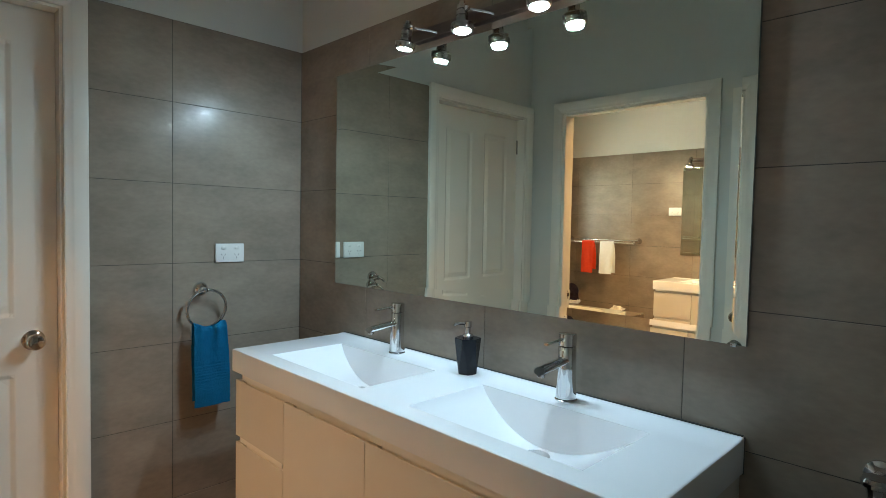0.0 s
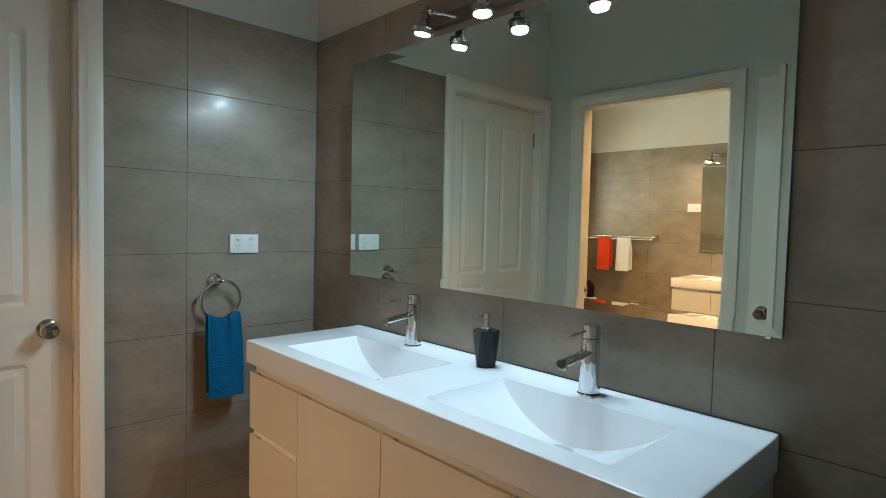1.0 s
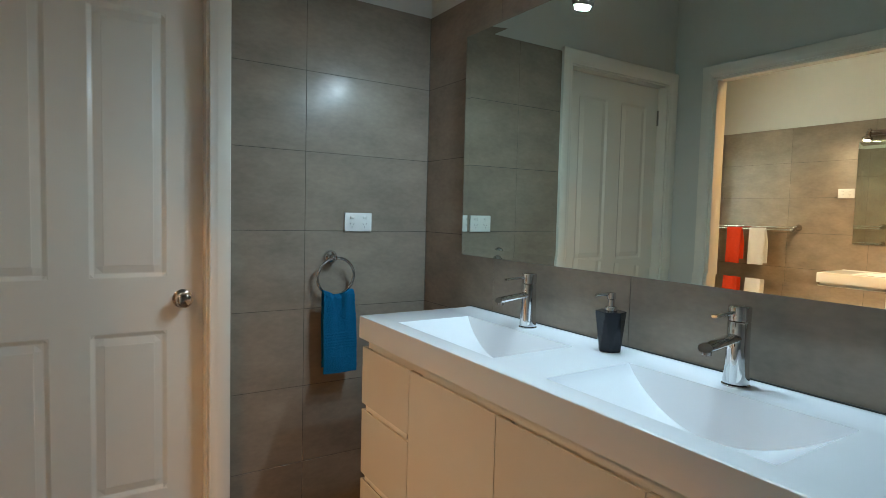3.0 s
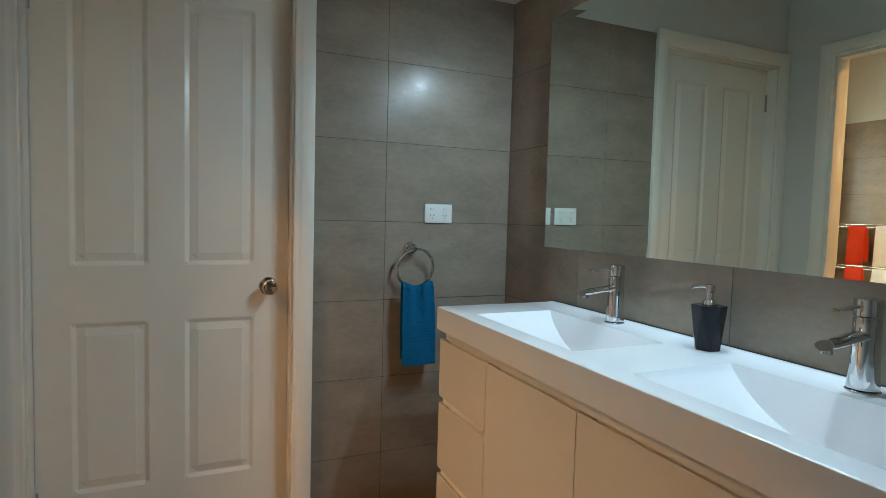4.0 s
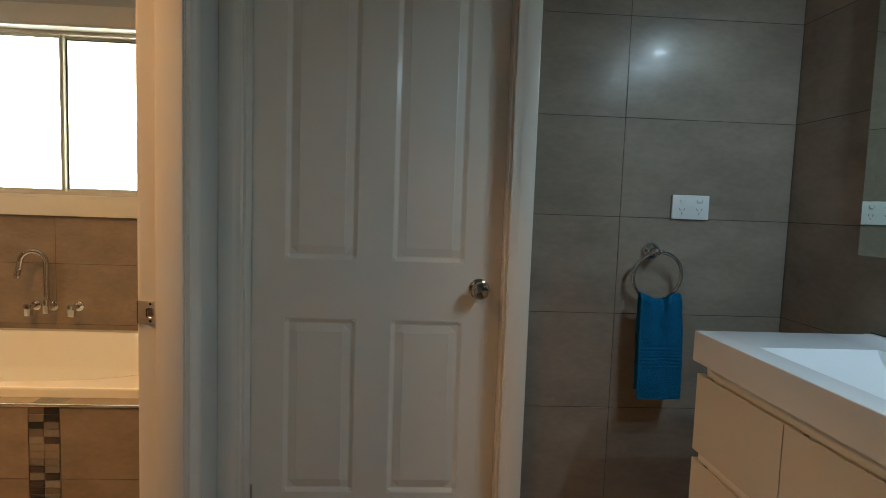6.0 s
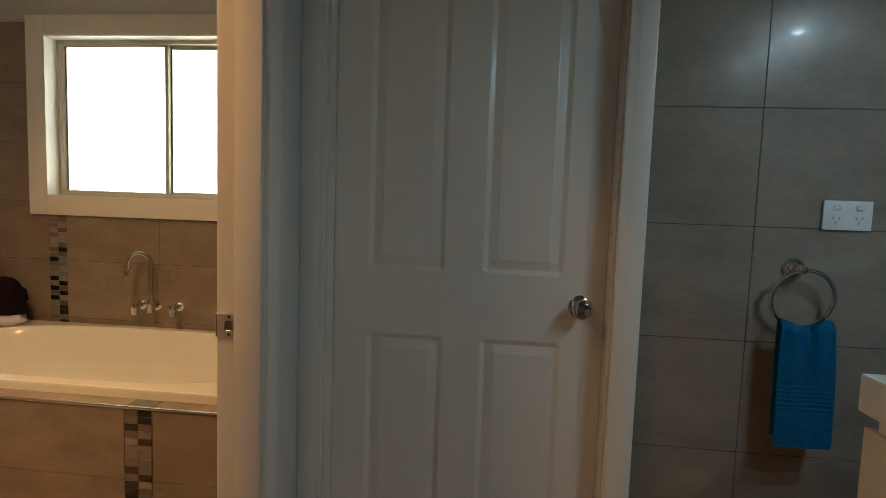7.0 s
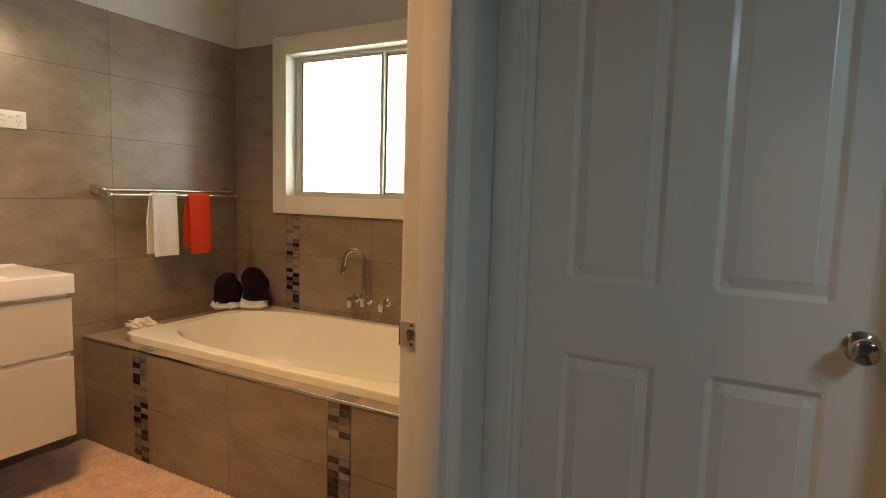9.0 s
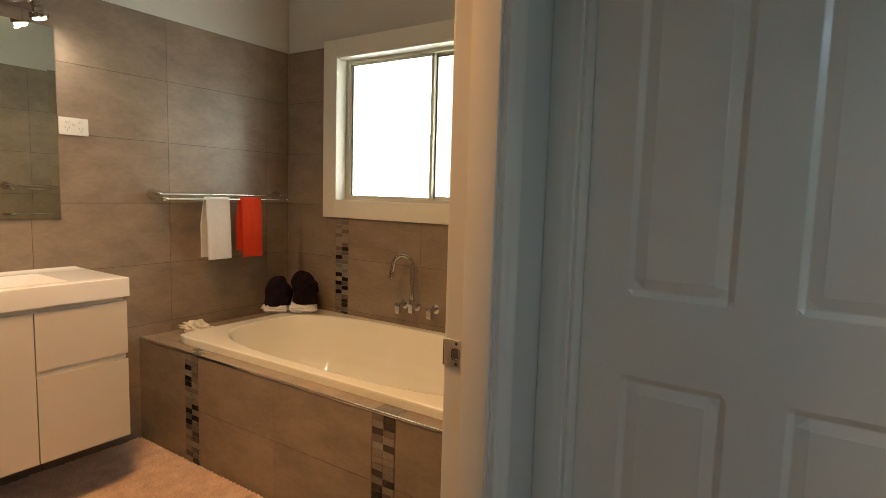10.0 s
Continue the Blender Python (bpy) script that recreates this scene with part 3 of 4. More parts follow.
def mixer(name, at, s, label="chrome single-lever basin mixer tap on the basin top", group="basin taps"):
    """A pillar mixer; its spout points along s on x."""
    tap = thing(name, label, "tap", at, group)
    part("base_ring", lathe([(0.0, 0), (0.0285, 0), (0.0285, 0.0025), (0.0265, 0.0040), (0.0245, 0.0046), (0.0, 0.0046)], steps=32), CHROME, tap)
    part("body", lathe([(0.0, 0.0062), (0.0262, 0.0062), (0.0264, 0.010), (0.0252, 0.024), (0.0240, 0.045), (0.0231, 0.080), (0.0228, 0.136), (0.0218, 0.1375), (0.0, 0.1375)], steps=36), CHROME, tap)
    part("cap", lathe([(0.0, 0.1395), (0.0218, 0.1395), (0.0230, 0.1405), (0.0230, 0.168), (0.0222, 0.1705), (0.018, 0.1715), (0.0, 0.172)], steps=36), CHROME, tap)
    lever = tube([(s * 0.010, 0, 0.1585), (s * 0.030, 0, 0.1578), (s * 0.060, 0, 0.1560), (s * 0.088, 0, 0.1545), (s * 0.094, 0, 0.1545)], 0.0042, 12)
    for v in lever.verts:
        far = max(0.0, min(1.0, (abs(v.co.x) - 0.045) / 0.04))
        v.co.y *= 1.0 + 0.7 * far
        v.co.z = 0.156 + (v.co.z - 0.156) * (1.0 - 0.25 * far)
    part("lever", lever, CHROME, tap, "", 50)
    spout = tube([(s * (0.012 + 0.0107 * k), 0, 0.1045 - 0.00115 * k) for k in range(11)], 0.0132, 28)
    for v in spout.verts:
        middle = 0.1045 - 0.1075 * (abs(v.co.x) - 0.012)
        v.co.y *= 1.22
        v.co.z = middle + (v.co.z - middle) * 0.70
        if abs(v.co.x) > 0.108:
            v.co.x -= s * 0.75 * (v.co.z - middle)
    sp = part("spout", spout, CHROME, tap, "", 40)
    part("aerator", lathe([(0.0, 0), (0.0095, 0), (0.0095, 0.007), (0.0, 0.007)], (s * 0.112, 0, 0.078), (0, 0, 1), 20), SATIN, sp)
    return tap


# double vanity
VX, VY0, VY1, VZ = 0.740, 0.280, 1.752, 0.928
vanity = thing("double_vanity", "wide white gloss double-basin vanity with handleless drawers and doors", "vanity")
vanity_top(vanity, EAST - 0.001, VX, VY0, VY1, VZ, [(0.430, 0.909), (1.096, 1.588)])
CF = VX + 0.012                          # cabinet front
part("carcass", box((CF + 0.019, VY0 + 0.006, 0.12), (EAST - 0.003, VY1 - 0.006, VZ - 0.120)), RECESS, vanity, "white cabinet body with recessed finger gaps")
for y in (VY0 + 0.006, VY1 - 0.024):
    ends = box((CF + 0.030, y, 0.12), (EAST - 0.004, y + 0.018, VZ - 0.0765))
    part("end_panel", ends, CABINET, vanity)
rail = box((CF + 0.010, VY0 + 0.030, VZ - 0.1064), (CF + 0.034, VY1 - 0.030, VZ - 0.0755))
box((CF + 0.0186, VY0 + 0.030, VZ - 0.126), (CF + 0.033, VY1 - 0.030, VZ - 0.1066), bm=rail)
part("front_rail", rail, RECESS, vanity, "recessed rail behind the finger gap")
part("kickboard", box((CF + 0.07, VY0 + 0.02, 0.0), (EAST - 0.03, VY1 - 0.02, 0.12)), CABINET, vanity)
drawers = ((0.628, VZ - 0.107), (0.385, 0.606), (0.122, 0.363))
for y0, y1 in ((1.4242, VY1 - 0.004), (VY0 + 0.004, 0.6078)):
    for z in (0.6065, 0.3635):
        part("gap_rail", box((CF + 0.007, y0 + 0.018, z), (CF + 0.034, y1 - 0.018, z + 0.021)), RECESS, vanity, "recessed rail in the finger gap")
    for z0, z1 in drawers:
        handle_door(vanity, -1, CF, y0, y1, z0, z1, "drawer_front")
for y0, y1 in ((1.0172, 1.4218), (0.6102, 1.0148)):
    handle_door(vanity, -1, CF, y0, y1, 0.122, VZ - 0.107, "cabinet_door")
part("silicone_bead", box((EAST - 0.005, VY0 + 0.002, VZ + 0.0025), (EAST - 0.0005, VY1 - 0.001, VZ + 0.0060), 0.001), SEAL, vanity, "thin dark sealant line along the wall")
part("silicone_bead", box((EAST - 0.0035, VY0 - 0.0012, VZ - 0.078), (EAST - 0.0005, VY0 + 0.0008, VZ + 0.002)), SEAL, vanity, "thin dark sealant line down the end")
mixer("basin_mixer", (1.135, 1.350, VZ), -1)
mixer("basin_mixer", (1.135, 0.681, VZ), -1)

# soap dispenser: a faceted black jar on a twisted square base
soap = thing("soap_dispenser", "faceted black resin soap dispenser with a chrome pump on the vanity", "soap dispenser", (1.128, 1.018, VZ))
soap.scale = (0.88, 0.88, 0.88)
bm = bmesh.new()
low = [bm.verts.new((0.0345 * math.cos(a), 0.0345 * math.sin(a), 0)) for a in (radians(48 + 60 * k) for k in range(6))]
top = [bm.verts.new((0.0455 * math.cos(a), 0.0455 * math.sin(a), 0.1205)) for a in (radians(18 + 60 * k) for k in range(6))]
for k in range(6):
    bm.faces.new((low[k], low[(k + 1) % 6], top[(k + 1) % 6])), bm.faces.new((low[k], top[(k + 1) % 6], top[k]))
bm.faces.new(low[::-1]), bm.faces.new(top)
bmesh.ops.bevel(bm, geom=bm.edges[:], offset=0.0012, segments=2, affect="EDGES")
part("jar", bm, BLACK_GLASS, soap, smooth=None)
part("collar", lathe([(0.0, 0.120), (0.018, 0.120), (0.018, 0.131), (0.014, 0.135), (0.0, 0.135)], steps=28), CHROME, soap)
part("pump_neck", lathe([(0.0, 0.134), (0.010, 0.134), (0.010, 0.156), (0.013, 0.158), (0.013, 0.176), (0.0, 0.178)], steps=24), CHROME, soap)
part("nozzle", tube([(0, 0, 0.168), (-0.025, 0.014, 0.170), (-0.040, 0.021, 0.168), (-0.044, 0.023, 0.162)], 0.0045, 10), CHROME, soap)

# chrome bracket low on the east wall
holder = thing("grab_rail", "upright chrome grab rail with a rounded cap on the tiled wall", "grab rail", (EAST, 0.050, 0.928))
part("rose", lathe([(0.0, 0), (0.026, 0), (0.026, 0.008), (0.018, 0.014), (0.011, 0.018), (0.011, 0.055), (0.0, 0.058)], (0, 0, 0), (-1, 0, 0), 28), CHROME, holder)
part("knuckle", lathe([(0.0, -0.022), (0.014, -0.019), (0.0165, -0.008), (0.023, -0.004), (0.0245, 0.004), (0.021, 0.011), (0.010, 0.016), (0.0, 0.017)], (-0.058, 0, 0), (0, 0, 1), 28), CHROME, holder)
part("rail", tube([(-0.058, 0.0, -0.015 - 0.03 * k) for k in range(15)], 0.0135, 18), CHROME, holder)
part("lower_rose", lathe([(0.0, 0), (0.026, 0), (0.026, 0.008), (0.018, 0.014), (0.011, 0.018), (0.011, 0.055), (0.0, 0.058)], (0, 0, -0.43), (-1, 0, 0), 28), CHROME, holder)

# ---- bathroom: window ----
window_1 = thing("window_1", "cream-trimmed aluminium sliding window with bright frosted panes above the bath", "window", (0, 0, 0), "", "structure")
x0, x1, z0, z1 = WIN
TW = 0.09
YB = BATH_NORTH + 0.002
for name, a, b in (("trim_side", (x0 - TW, z0 - TW), (x0, z1 + TW)), ("trim_side", (x1, z0 - TW), (x1 + TW, z1 + TW)), ("trim_head", (x0, z1), (x1, z1 + TW)), ("trim_sill", (x0, z0 - TW), (x1, z0))):
    part(name, box((a[0], YB - 0.020, a[1]), (b[0], YB, b[1]), 0.003), WINDOW_PAINT, window_1)
RV = BATH_NORTH + 0.115
for name, a, b in (("reveal", (x0, YB - 0.019, z0), (x0 + 0.012, RV, z1)), ("reveal", (x1 - 0.012, YB - 0.019, z0), (x1, RV, z1)), ("reveal", (x0 + 0.012, YB - 0.019, z1 - 0.012), (x1 - 0.012, RV, z1)), ("sill", (x0 + 0.012, YB - 0.019, z0), (x1 - 0.012, RV, z0 + 0.012))):
    part(name, box(a, b), WINDOW_PAINT, window_1)


def sash(a0, a1, b0, b1, y, width, mat, name, depth=0.022):
    bm = box((a0, y, b0), (a0 + width, y + depth, b1), 0.002)
    box((a1 - width, y, b0), (a1, y + depth, b1), 0.002, bm=bm)
    box((a0 + width, y, b1 - width), (a1 - width, y + depth, b1), 0.002, bm=bm)
    box((a0 + width, y, b0), (a1 - width, y + depth, b0 + width), 0.002, bm=bm)
    return part(name, bm, mat, window_1)


sash(x0 + 0.012, x1 - 0.012, z0 + 0.012, z1 - 0.012, RV - 0.055, 0.018, ALUMINIUM, "window_frame", 0.055)
xm = -1.700
west_sash = sash(x0 + 0.036, xm, z0 + 0.026, z1 - 0.026, RV - 0.045, 0.014, ALUMINIUM, "sliding_sash", 0.020)
east_sash = sash(xm - 0.020, x1 - 0.038, z0 + 0.026, z1 - 0.026, RV - 0.020, 0.020, ALUMINIUM, "fixed_sash", 0.016)
for a0, a1, y, owner in ((x0 + 0.049, xm - 0.013, RV - 0.039, west_sash), (xm, x1 - 0.058, RV - 0.016, east_sash)):
    inset = 0.037 if owner is west_sash else 0.042
    bm = box((a0, y - 0.004, z0 + inset), (a0 + 0.005, y + 0.003, z1 - inset))
    box((a1 - 0.005, y - 0.004, z0 + inset), (a1, y + 0.003, z1 - inset), bm=bm)
    box((a0 + 0.005, y - 0.004, z1 - inset - 0.005), (a1 - 0.005, y + 0.003, z1 - inset), bm=bm)
    box((a0 + 0.005, y - 0.004, z0 + inset), (a1 - 0.005, y + 0.003, z0 + inset + 0.003), bm=bm)
    part("seal", bm, SEAL, owner, "thin black glazing seal")
    pane = part("pane", box((a0 + 0.005, y - 0.002, z0 + inset + 0.003), (a1 - 0.005, y + 0.002, z1 - inset - 0.005)), GLASS if owner is west_sash else FROSTED, owner, "frosted glass pane", None)
    pane.visible_shadow = False
# glowing sheet for the daylight; its dim green top is painted in
backdrop = tagged(mesh_object("backdrop", box((-5.0, 4.6, -0.2), (4.0, 4.62, 3.6)), DAY), "bright daylight backdrop outside the window, eaves' shade painted across its top", "", "", "structure")
area("window_daylight", Matrix.Translation(((x0 + x1) / 2, RV + 0.03, (z0 + z1) / 2)) @ frame_to((0, 1, 0)), x1 - x0 - 0.1, WINDOW_WATTS, (0.93, 1.0, 0.95), "RECTANGLE", z1 - z0 - 0.1)

# ---- bathroom: bath and surround ----
PY, PZ = 2.285, 0.512
TX0, TX1, TY0, TY1, TZ = -2.523, -0.80, 2.356, 3.214, 0.546
surround = tagged(mesh_object("bath_surround", box((BATH_WEST, PY + 0.008, 0), (BATH_EAST, PY + 0.05, PZ - 0.008)), GROUT), "tiled bath hob with mosaic strips and a chrome edge", "bath surround", "", "structure")
ledge = box((BATH_WEST, PY + 0.05, PZ - 0.05), (TX0 + 0.03, BATH_NORTH, PZ - 0.008))
box((TX0 + 0.03, PY + 0.05, PZ - 0.05), (TX1 - 0.03, TY0 + 0.03, PZ - 0.008), bm=ledge)
box((TX1 - 0.03, PY + 0.05, PZ - 0.05), (BATH_EAST, BATH_NORTH, PZ - 0.008), bm=ledge)
box((TX0 + 0.03, TY1 - 0.03, PZ - 0.05), (TX1 - 0.03, BATH_NORTH, PZ - 0.008), bm=ledge)
part("hob_bed", ledge, GROUT, surround)
part("edge_trim", box((BATH_WEST, PY - 0.003, PZ - 0.007), (BATH_EAST, PY + 0.006, PZ + 0.002), 0.002), TRIM_METAL, surround, "polished metal tile edge trim")

tub = thing("bathtub", "cream-white acrylic bathtub with an oval bowl in a tiled hob", "bathtub", (0, 0, 0))


def tub_place(u, v):
    """v: 0 skirt, then rim, lip, bowl wall, floor centre at 1; u runs round."""
    a = u * math.tau
    ca, sa = math.cos(a), math.sin(a)

    def super_ring(hx, hy, n, cx, cy):
        k = (abs(ca) ** n + abs(sa) ** n) ** (-1 / n)
        return cx + hx * k * ca, cy + hy * k * sa
    cx, cy = (TX0 + TX1) / 2, (TY0 + TY1) / 2
    hx, hy = (TX1 - TX0) / 2, (TY1 - TY0) / 2
    stages = ((0.0, hx, hy, 26, PZ - 0.003), (0.05, hx, hy, 34, TZ - 0.004), (0.08, hx - 0.0015, hy - 0.0015, 34, TZ - 0.001), (0.12, hx - 0.005, hy - 0.005, 32, TZ), (0.30, hx - 0.086, hy - 0.054, 3.3, TZ + 0.001),
              (0.36, hx - 0.090, hy - 0.058, 3.2, TZ - 0.005), (0.42, hx - 0.097, hy - 0.065, 3.1, TZ - 0.022), (0.60, hx - 0.170, hy - 0.120, 2.9, TZ - 0.160), (0.70, hx - 0.205, hy - 0.158, 2.9, TZ - 0.225), (0.76, hx - 0.235, hy - 0.192, 2.9, TZ - 0.265), (0.82, hx - 0.270, hy - 0.230, 2.9, TZ - 0.292), (0.88, hx - 0.32, hy - 0.27, 2.9, TZ - 0.308), (1.0, 0.02, 0.02, 2, TZ - 0.322))
    for (v0, ax, ay, an, az), (v1, bx_, by_, bn, bz) in zip(stages, stages[1:]):
        if v <= v1 + 1e-9:
            t = (v - v0) / (v1 - v0)
            pa, pb = super_ring(ax, ay, an, cx, cy), super_ring(bx_, by_, bn, cx, cy)
            return pa[0] + (pb[0] - pa[0]) * t, pa[1] + (pb[1] - pa[1]) * t, az + (bz - az) * t


bm = sheet(144, 75, tub_place, close_u=True)
bmesh.ops.recalc_face_normals(bm, faces=bm.faces[:])
part("shell", bm, TUB, tub, smooth=60)
part("overflow", lathe([(0.0, 0), (0.03, 0), (0.03, 0.006), (0.02, 0.010), (0.0, 0.011)], (-0.968, 2.78, 0.40), (-1, 0, 0.40), 24), CHROME, tub, "chrome overflow cover")

# bath taps on the wall
taps = thing("bath_tap_set", "chrome wall-mounted bath spout with two hanging paddle handles", "tap", (-1.722, BATH_NORTH, 0.660))
part("spout_rose", lathe([(0.0, 0), (0.026, 0), (0.026, 0.006), (0.018, 0.012), (0.0, 0.013)], (0, 0, 0), (0, -1, 0), 28), CHROME, taps)
part("spout_stem", box((-0.0125, -0.0640, -0.030), (0.0125, -0.0385, 0.042), 0.003), CHROME, taps, "square chrome base block")
part("spout_link", lathe([(0.0, 0), (0.014, 0), (0.014, 0.05), (0.0, 0.05)], (0, 0, 0), (0, -1, 0), 20), CHROME, taps)
arc = [(0, -0.05, 0.04), (0, -0.05, 0.20)] + [(-0.048 * (1 - math.cos(a)), -0.05 - 0.02 * (1 - math.cos(a)), 0.212 + 0.060 * math.sin(a)) for a in (radians(12 * k) for k in range(0, 14))] + [(-0.098, -0.090, 0.195)]
part("spout", tube(arc, 0.0122, 16), CHROME, taps, "", 60)
part("spout_tip", lathe([(0.0, 0), (0.0130, 0), (0.0130, 0.034), (0.0120, 0.036), (0.0120, 0.040), (0.0138, 0.042), (0.0138, 0.052), (0.0, 0.052)], (-0.1075, -0.0935, 0.147), (0.20, 0.06, 1), 20), CHROME, taps)
for dx in (-0.080, 0.122):
    rose = part("tap_rose", lathe([(0.0, 0), (0.024, 0), (0.0245, 0.006), (0.019, 0.010), (0.011, 0.013), (0.011, 0.052), (0.0, 0.053)], (dx, 0, 0), (0, -1, 0), 28), CHROME, taps)
    grip = box((-0.0165, -0.012, -0.042), (0.0165, 0.012, 0.015), 0.003)
    for v in grip.verts:
        v.co.x *= 1.0 + 5.0 * min(0.0, v.co.z + 0.005)
    grip.transform(Matrix.Translation((dx, -0.060, 0.0)))
    part("tap_handle", grip, CHROME, rose, "hanging chrome paddle handle")

# rolled towels stacked on the hob corner
def upright_roll(at, wide, deep, height, seed):
    """A soft towel bundled upright: its last turn laps round, its top is tucked into a knot."""
    ob = thing("rolled_towel", "rolled dark brown towel standing on a folded white one", "towel", at, "stacked bath towels")

    def place(u, v):
        a = u * math.tau
        ca, sa = math.cos(a), math.sin(a)
        k = (abs(ca) ** 2.6 + abs(sa) ** 2.6) ** (-1 / 2.6)
        rise_ = math.sin(v * math.pi / 2)
        prof = (1 - rise_ ** 2.6) ** 0.5 * (0.93 + 0.10 * min(1, v * 2.5))
        low = 1 - v
        lap = 0.06 * max(0.0, 1 - abs(((u + 0.16 * v + seed) % 1.0) - 0.5) * 12)
        soft = 0.34 * noise.noise(Vector((ca * 1.1 + seed, sa * 1.1, v * 2.4))) + 0.13 * noise.noise(Vector((ca * 2.6, sa * 2.6, v * 4 + seed))) + 0.035 * noise.noise(Vector((ca * 15, sa * 15, v * 22)))
        k *= max(0.01, prof) * (1 + lap + soft)
        lean = 0.016 * v * math.sin(seed * 2)
        lump = 1 + 0.22 * low * noise.noise(Vector((ca * 1.3 + seed * 2, sa * 1.3, 1.0))) + 0.03 * noise.noise(Vector((ca * 9, sa * 9, v * 12)))
        return wide / 2 * k * ca + lean, deep / 2 * k * sa, height * rise_ * lump
    bm = sheet(120, 70, place, close_u=True)
    bmesh.ops.remove_doubles(bm, verts=bm.verts[:], dist=0.0004)
    bm.transform(pose(0, 0, 0, 0, 0, 33))
    ruffle(bm, 0.0016, 130)
    part("cloth", bm, BROWN_TERRY, ob, smooth=80)
    # the end of the roll, tucked over the top
    knot = bmesh.new()
    bmesh.ops.create_icosphere(knot, subdivisions=4, radius=1)
    for v in knot.verts:
        d = v.co.normalized()
        r = 1 + 0.22 * noise.noise(d * 1.6 + Vector((seed, 0, 0))) + 0.06 * noise.noise(d * 6) - 0.12 * max(0.0, 1 - abs(d.z + 0.3 * d.x) * 6)
        v.co = (d.x * r * wide * 0.34, d.y * r * deep * 0.36, d.z * r * height * 0.27)
    knot.transform(pose(0.034, 0.012, height * 0.50, 0, 24, 33 + 40 * math.sin(seed)))
    ruffle(knot, 0.0016, 130)
    part("tucked_end", knot, BROWN_TERRY, ob, smooth=80)


def loaf(at, sx, sy, sz, turn, seed):
    """A small towel folded into a soft loaf, its layers showing at the front."""
    ob = thing("folded_towel", "small folded white towel on the bath rim", "towel", at, "stacked bath towels")

    def place(u, v):
        a, b = u * math.tau, (v - 0.5) * math.pi
        ca, sa, cb, sb = math.cos(a), math.sin(a), math.cos(b), math.sin(b)

        def p(w, e):
            return math.copysign(abs(w) ** e, w)
        x, y, z = p(cb, 0.5) * p(ca, 0.5), p(cb, 0.5) * p(sa, 0.5), p(sb, 0.7)
        crease = 1 - 0.09 * math.cos(z * 6.0 + 0.6) ** 6
        wob = 1 + 0.12 * noise.noise(Vector((x * 1.7 + seed, y * 1.7, z * 1.7))) + 0.13 * noise.noise(Vector((x * 3.4 + seed, y * 3.4, z * 2.6))) + 0.05 * noise.noise(Vector((x * 14 + seed, y * 14, z * 9)))
        return sx / 2 * x * crease * wob, sy / 2 * y * crease * wob, sz / 2 * (1 + z * (0.92 + 0.08 * wob))
    bm = sheet(110, 50, place, close_u=True)
    bmesh.ops.remove_doubles(bm, verts=bm.verts[:], dist=0.0004)
    bm.transform(pose(0, 0, 0, 0, 0, turn))
    ruffle(bm, 0.0022, 90)
    part("cloth", bm, WHITE_TERRY, ob, smooth=80)


for cx, cy, h, hh, sd in ((-2.558, 2.988, 0.050, 0.162, 1.0), (-2.430, 3.078, 0.066, 0.178, 2.3)):
    loaf((cx, cy, TZ + 0.002), 0.150, 0.112, h, 33, sd)
    upright_roll((cx, cy + 0.004, TZ + h - 0.008), 0.148, 0.126, hh + 0.006, sd)

# spiky shell on the hob
shell = thing("sea_shell", "spiky cream sea shell lying on the tiled hob", "shell", (-2.605, 2.520, PZ + 0.004))
bm = bmesh.new()
bmesh.ops.create_icosphere(bm, subdivisions=4, radius=1)
for v in bm.verts:
    d = v.co.normalized()
    ridge = 0.14 * math.sin(6 * d.x + 4 * d.y) + 0.08 * math.sin(15 * d.z + 9 * d.x) + 0.20 * noise.noise(d * 2.3)
    crest = 0.45 * max(0.0, 1 - abs(d.x - 0.3) * 4) + 0.35 * max(0.0, 1 - abs(d.x + 0.35) * 4)
    r = 0.041 * (1 + ridge)
    v.co = (d.x * r * 1.45, d.y * r * 1.25, max(0.0, 0.016 + d.z * r * (0.95 + 0.5 * crest)))
for k, (turn, rise, length) in enumerate(((197, 13, 0.098), (211, 5, 0.104), (226, 1, 0.092), (160, 8, 0.070), (30, 5, 0.098), (12, 1, 0.085), (70, 10, 0.066), (-60, 3, 0.062))):
    way = Vector((math.cos(radians(turn)), math.sin(radians(turn)), math.sin(radians(rise))))
    start = Vector((0, 0, 0.018))
    lathe([(0.0, 0.0), (0.016, 0.02), (0.0085, length * 0.55), (0.0045, length * 0.85), (0.0, length)], start, way, 10, bm)
part("body", bm, SHELL, shell, smooth=40)

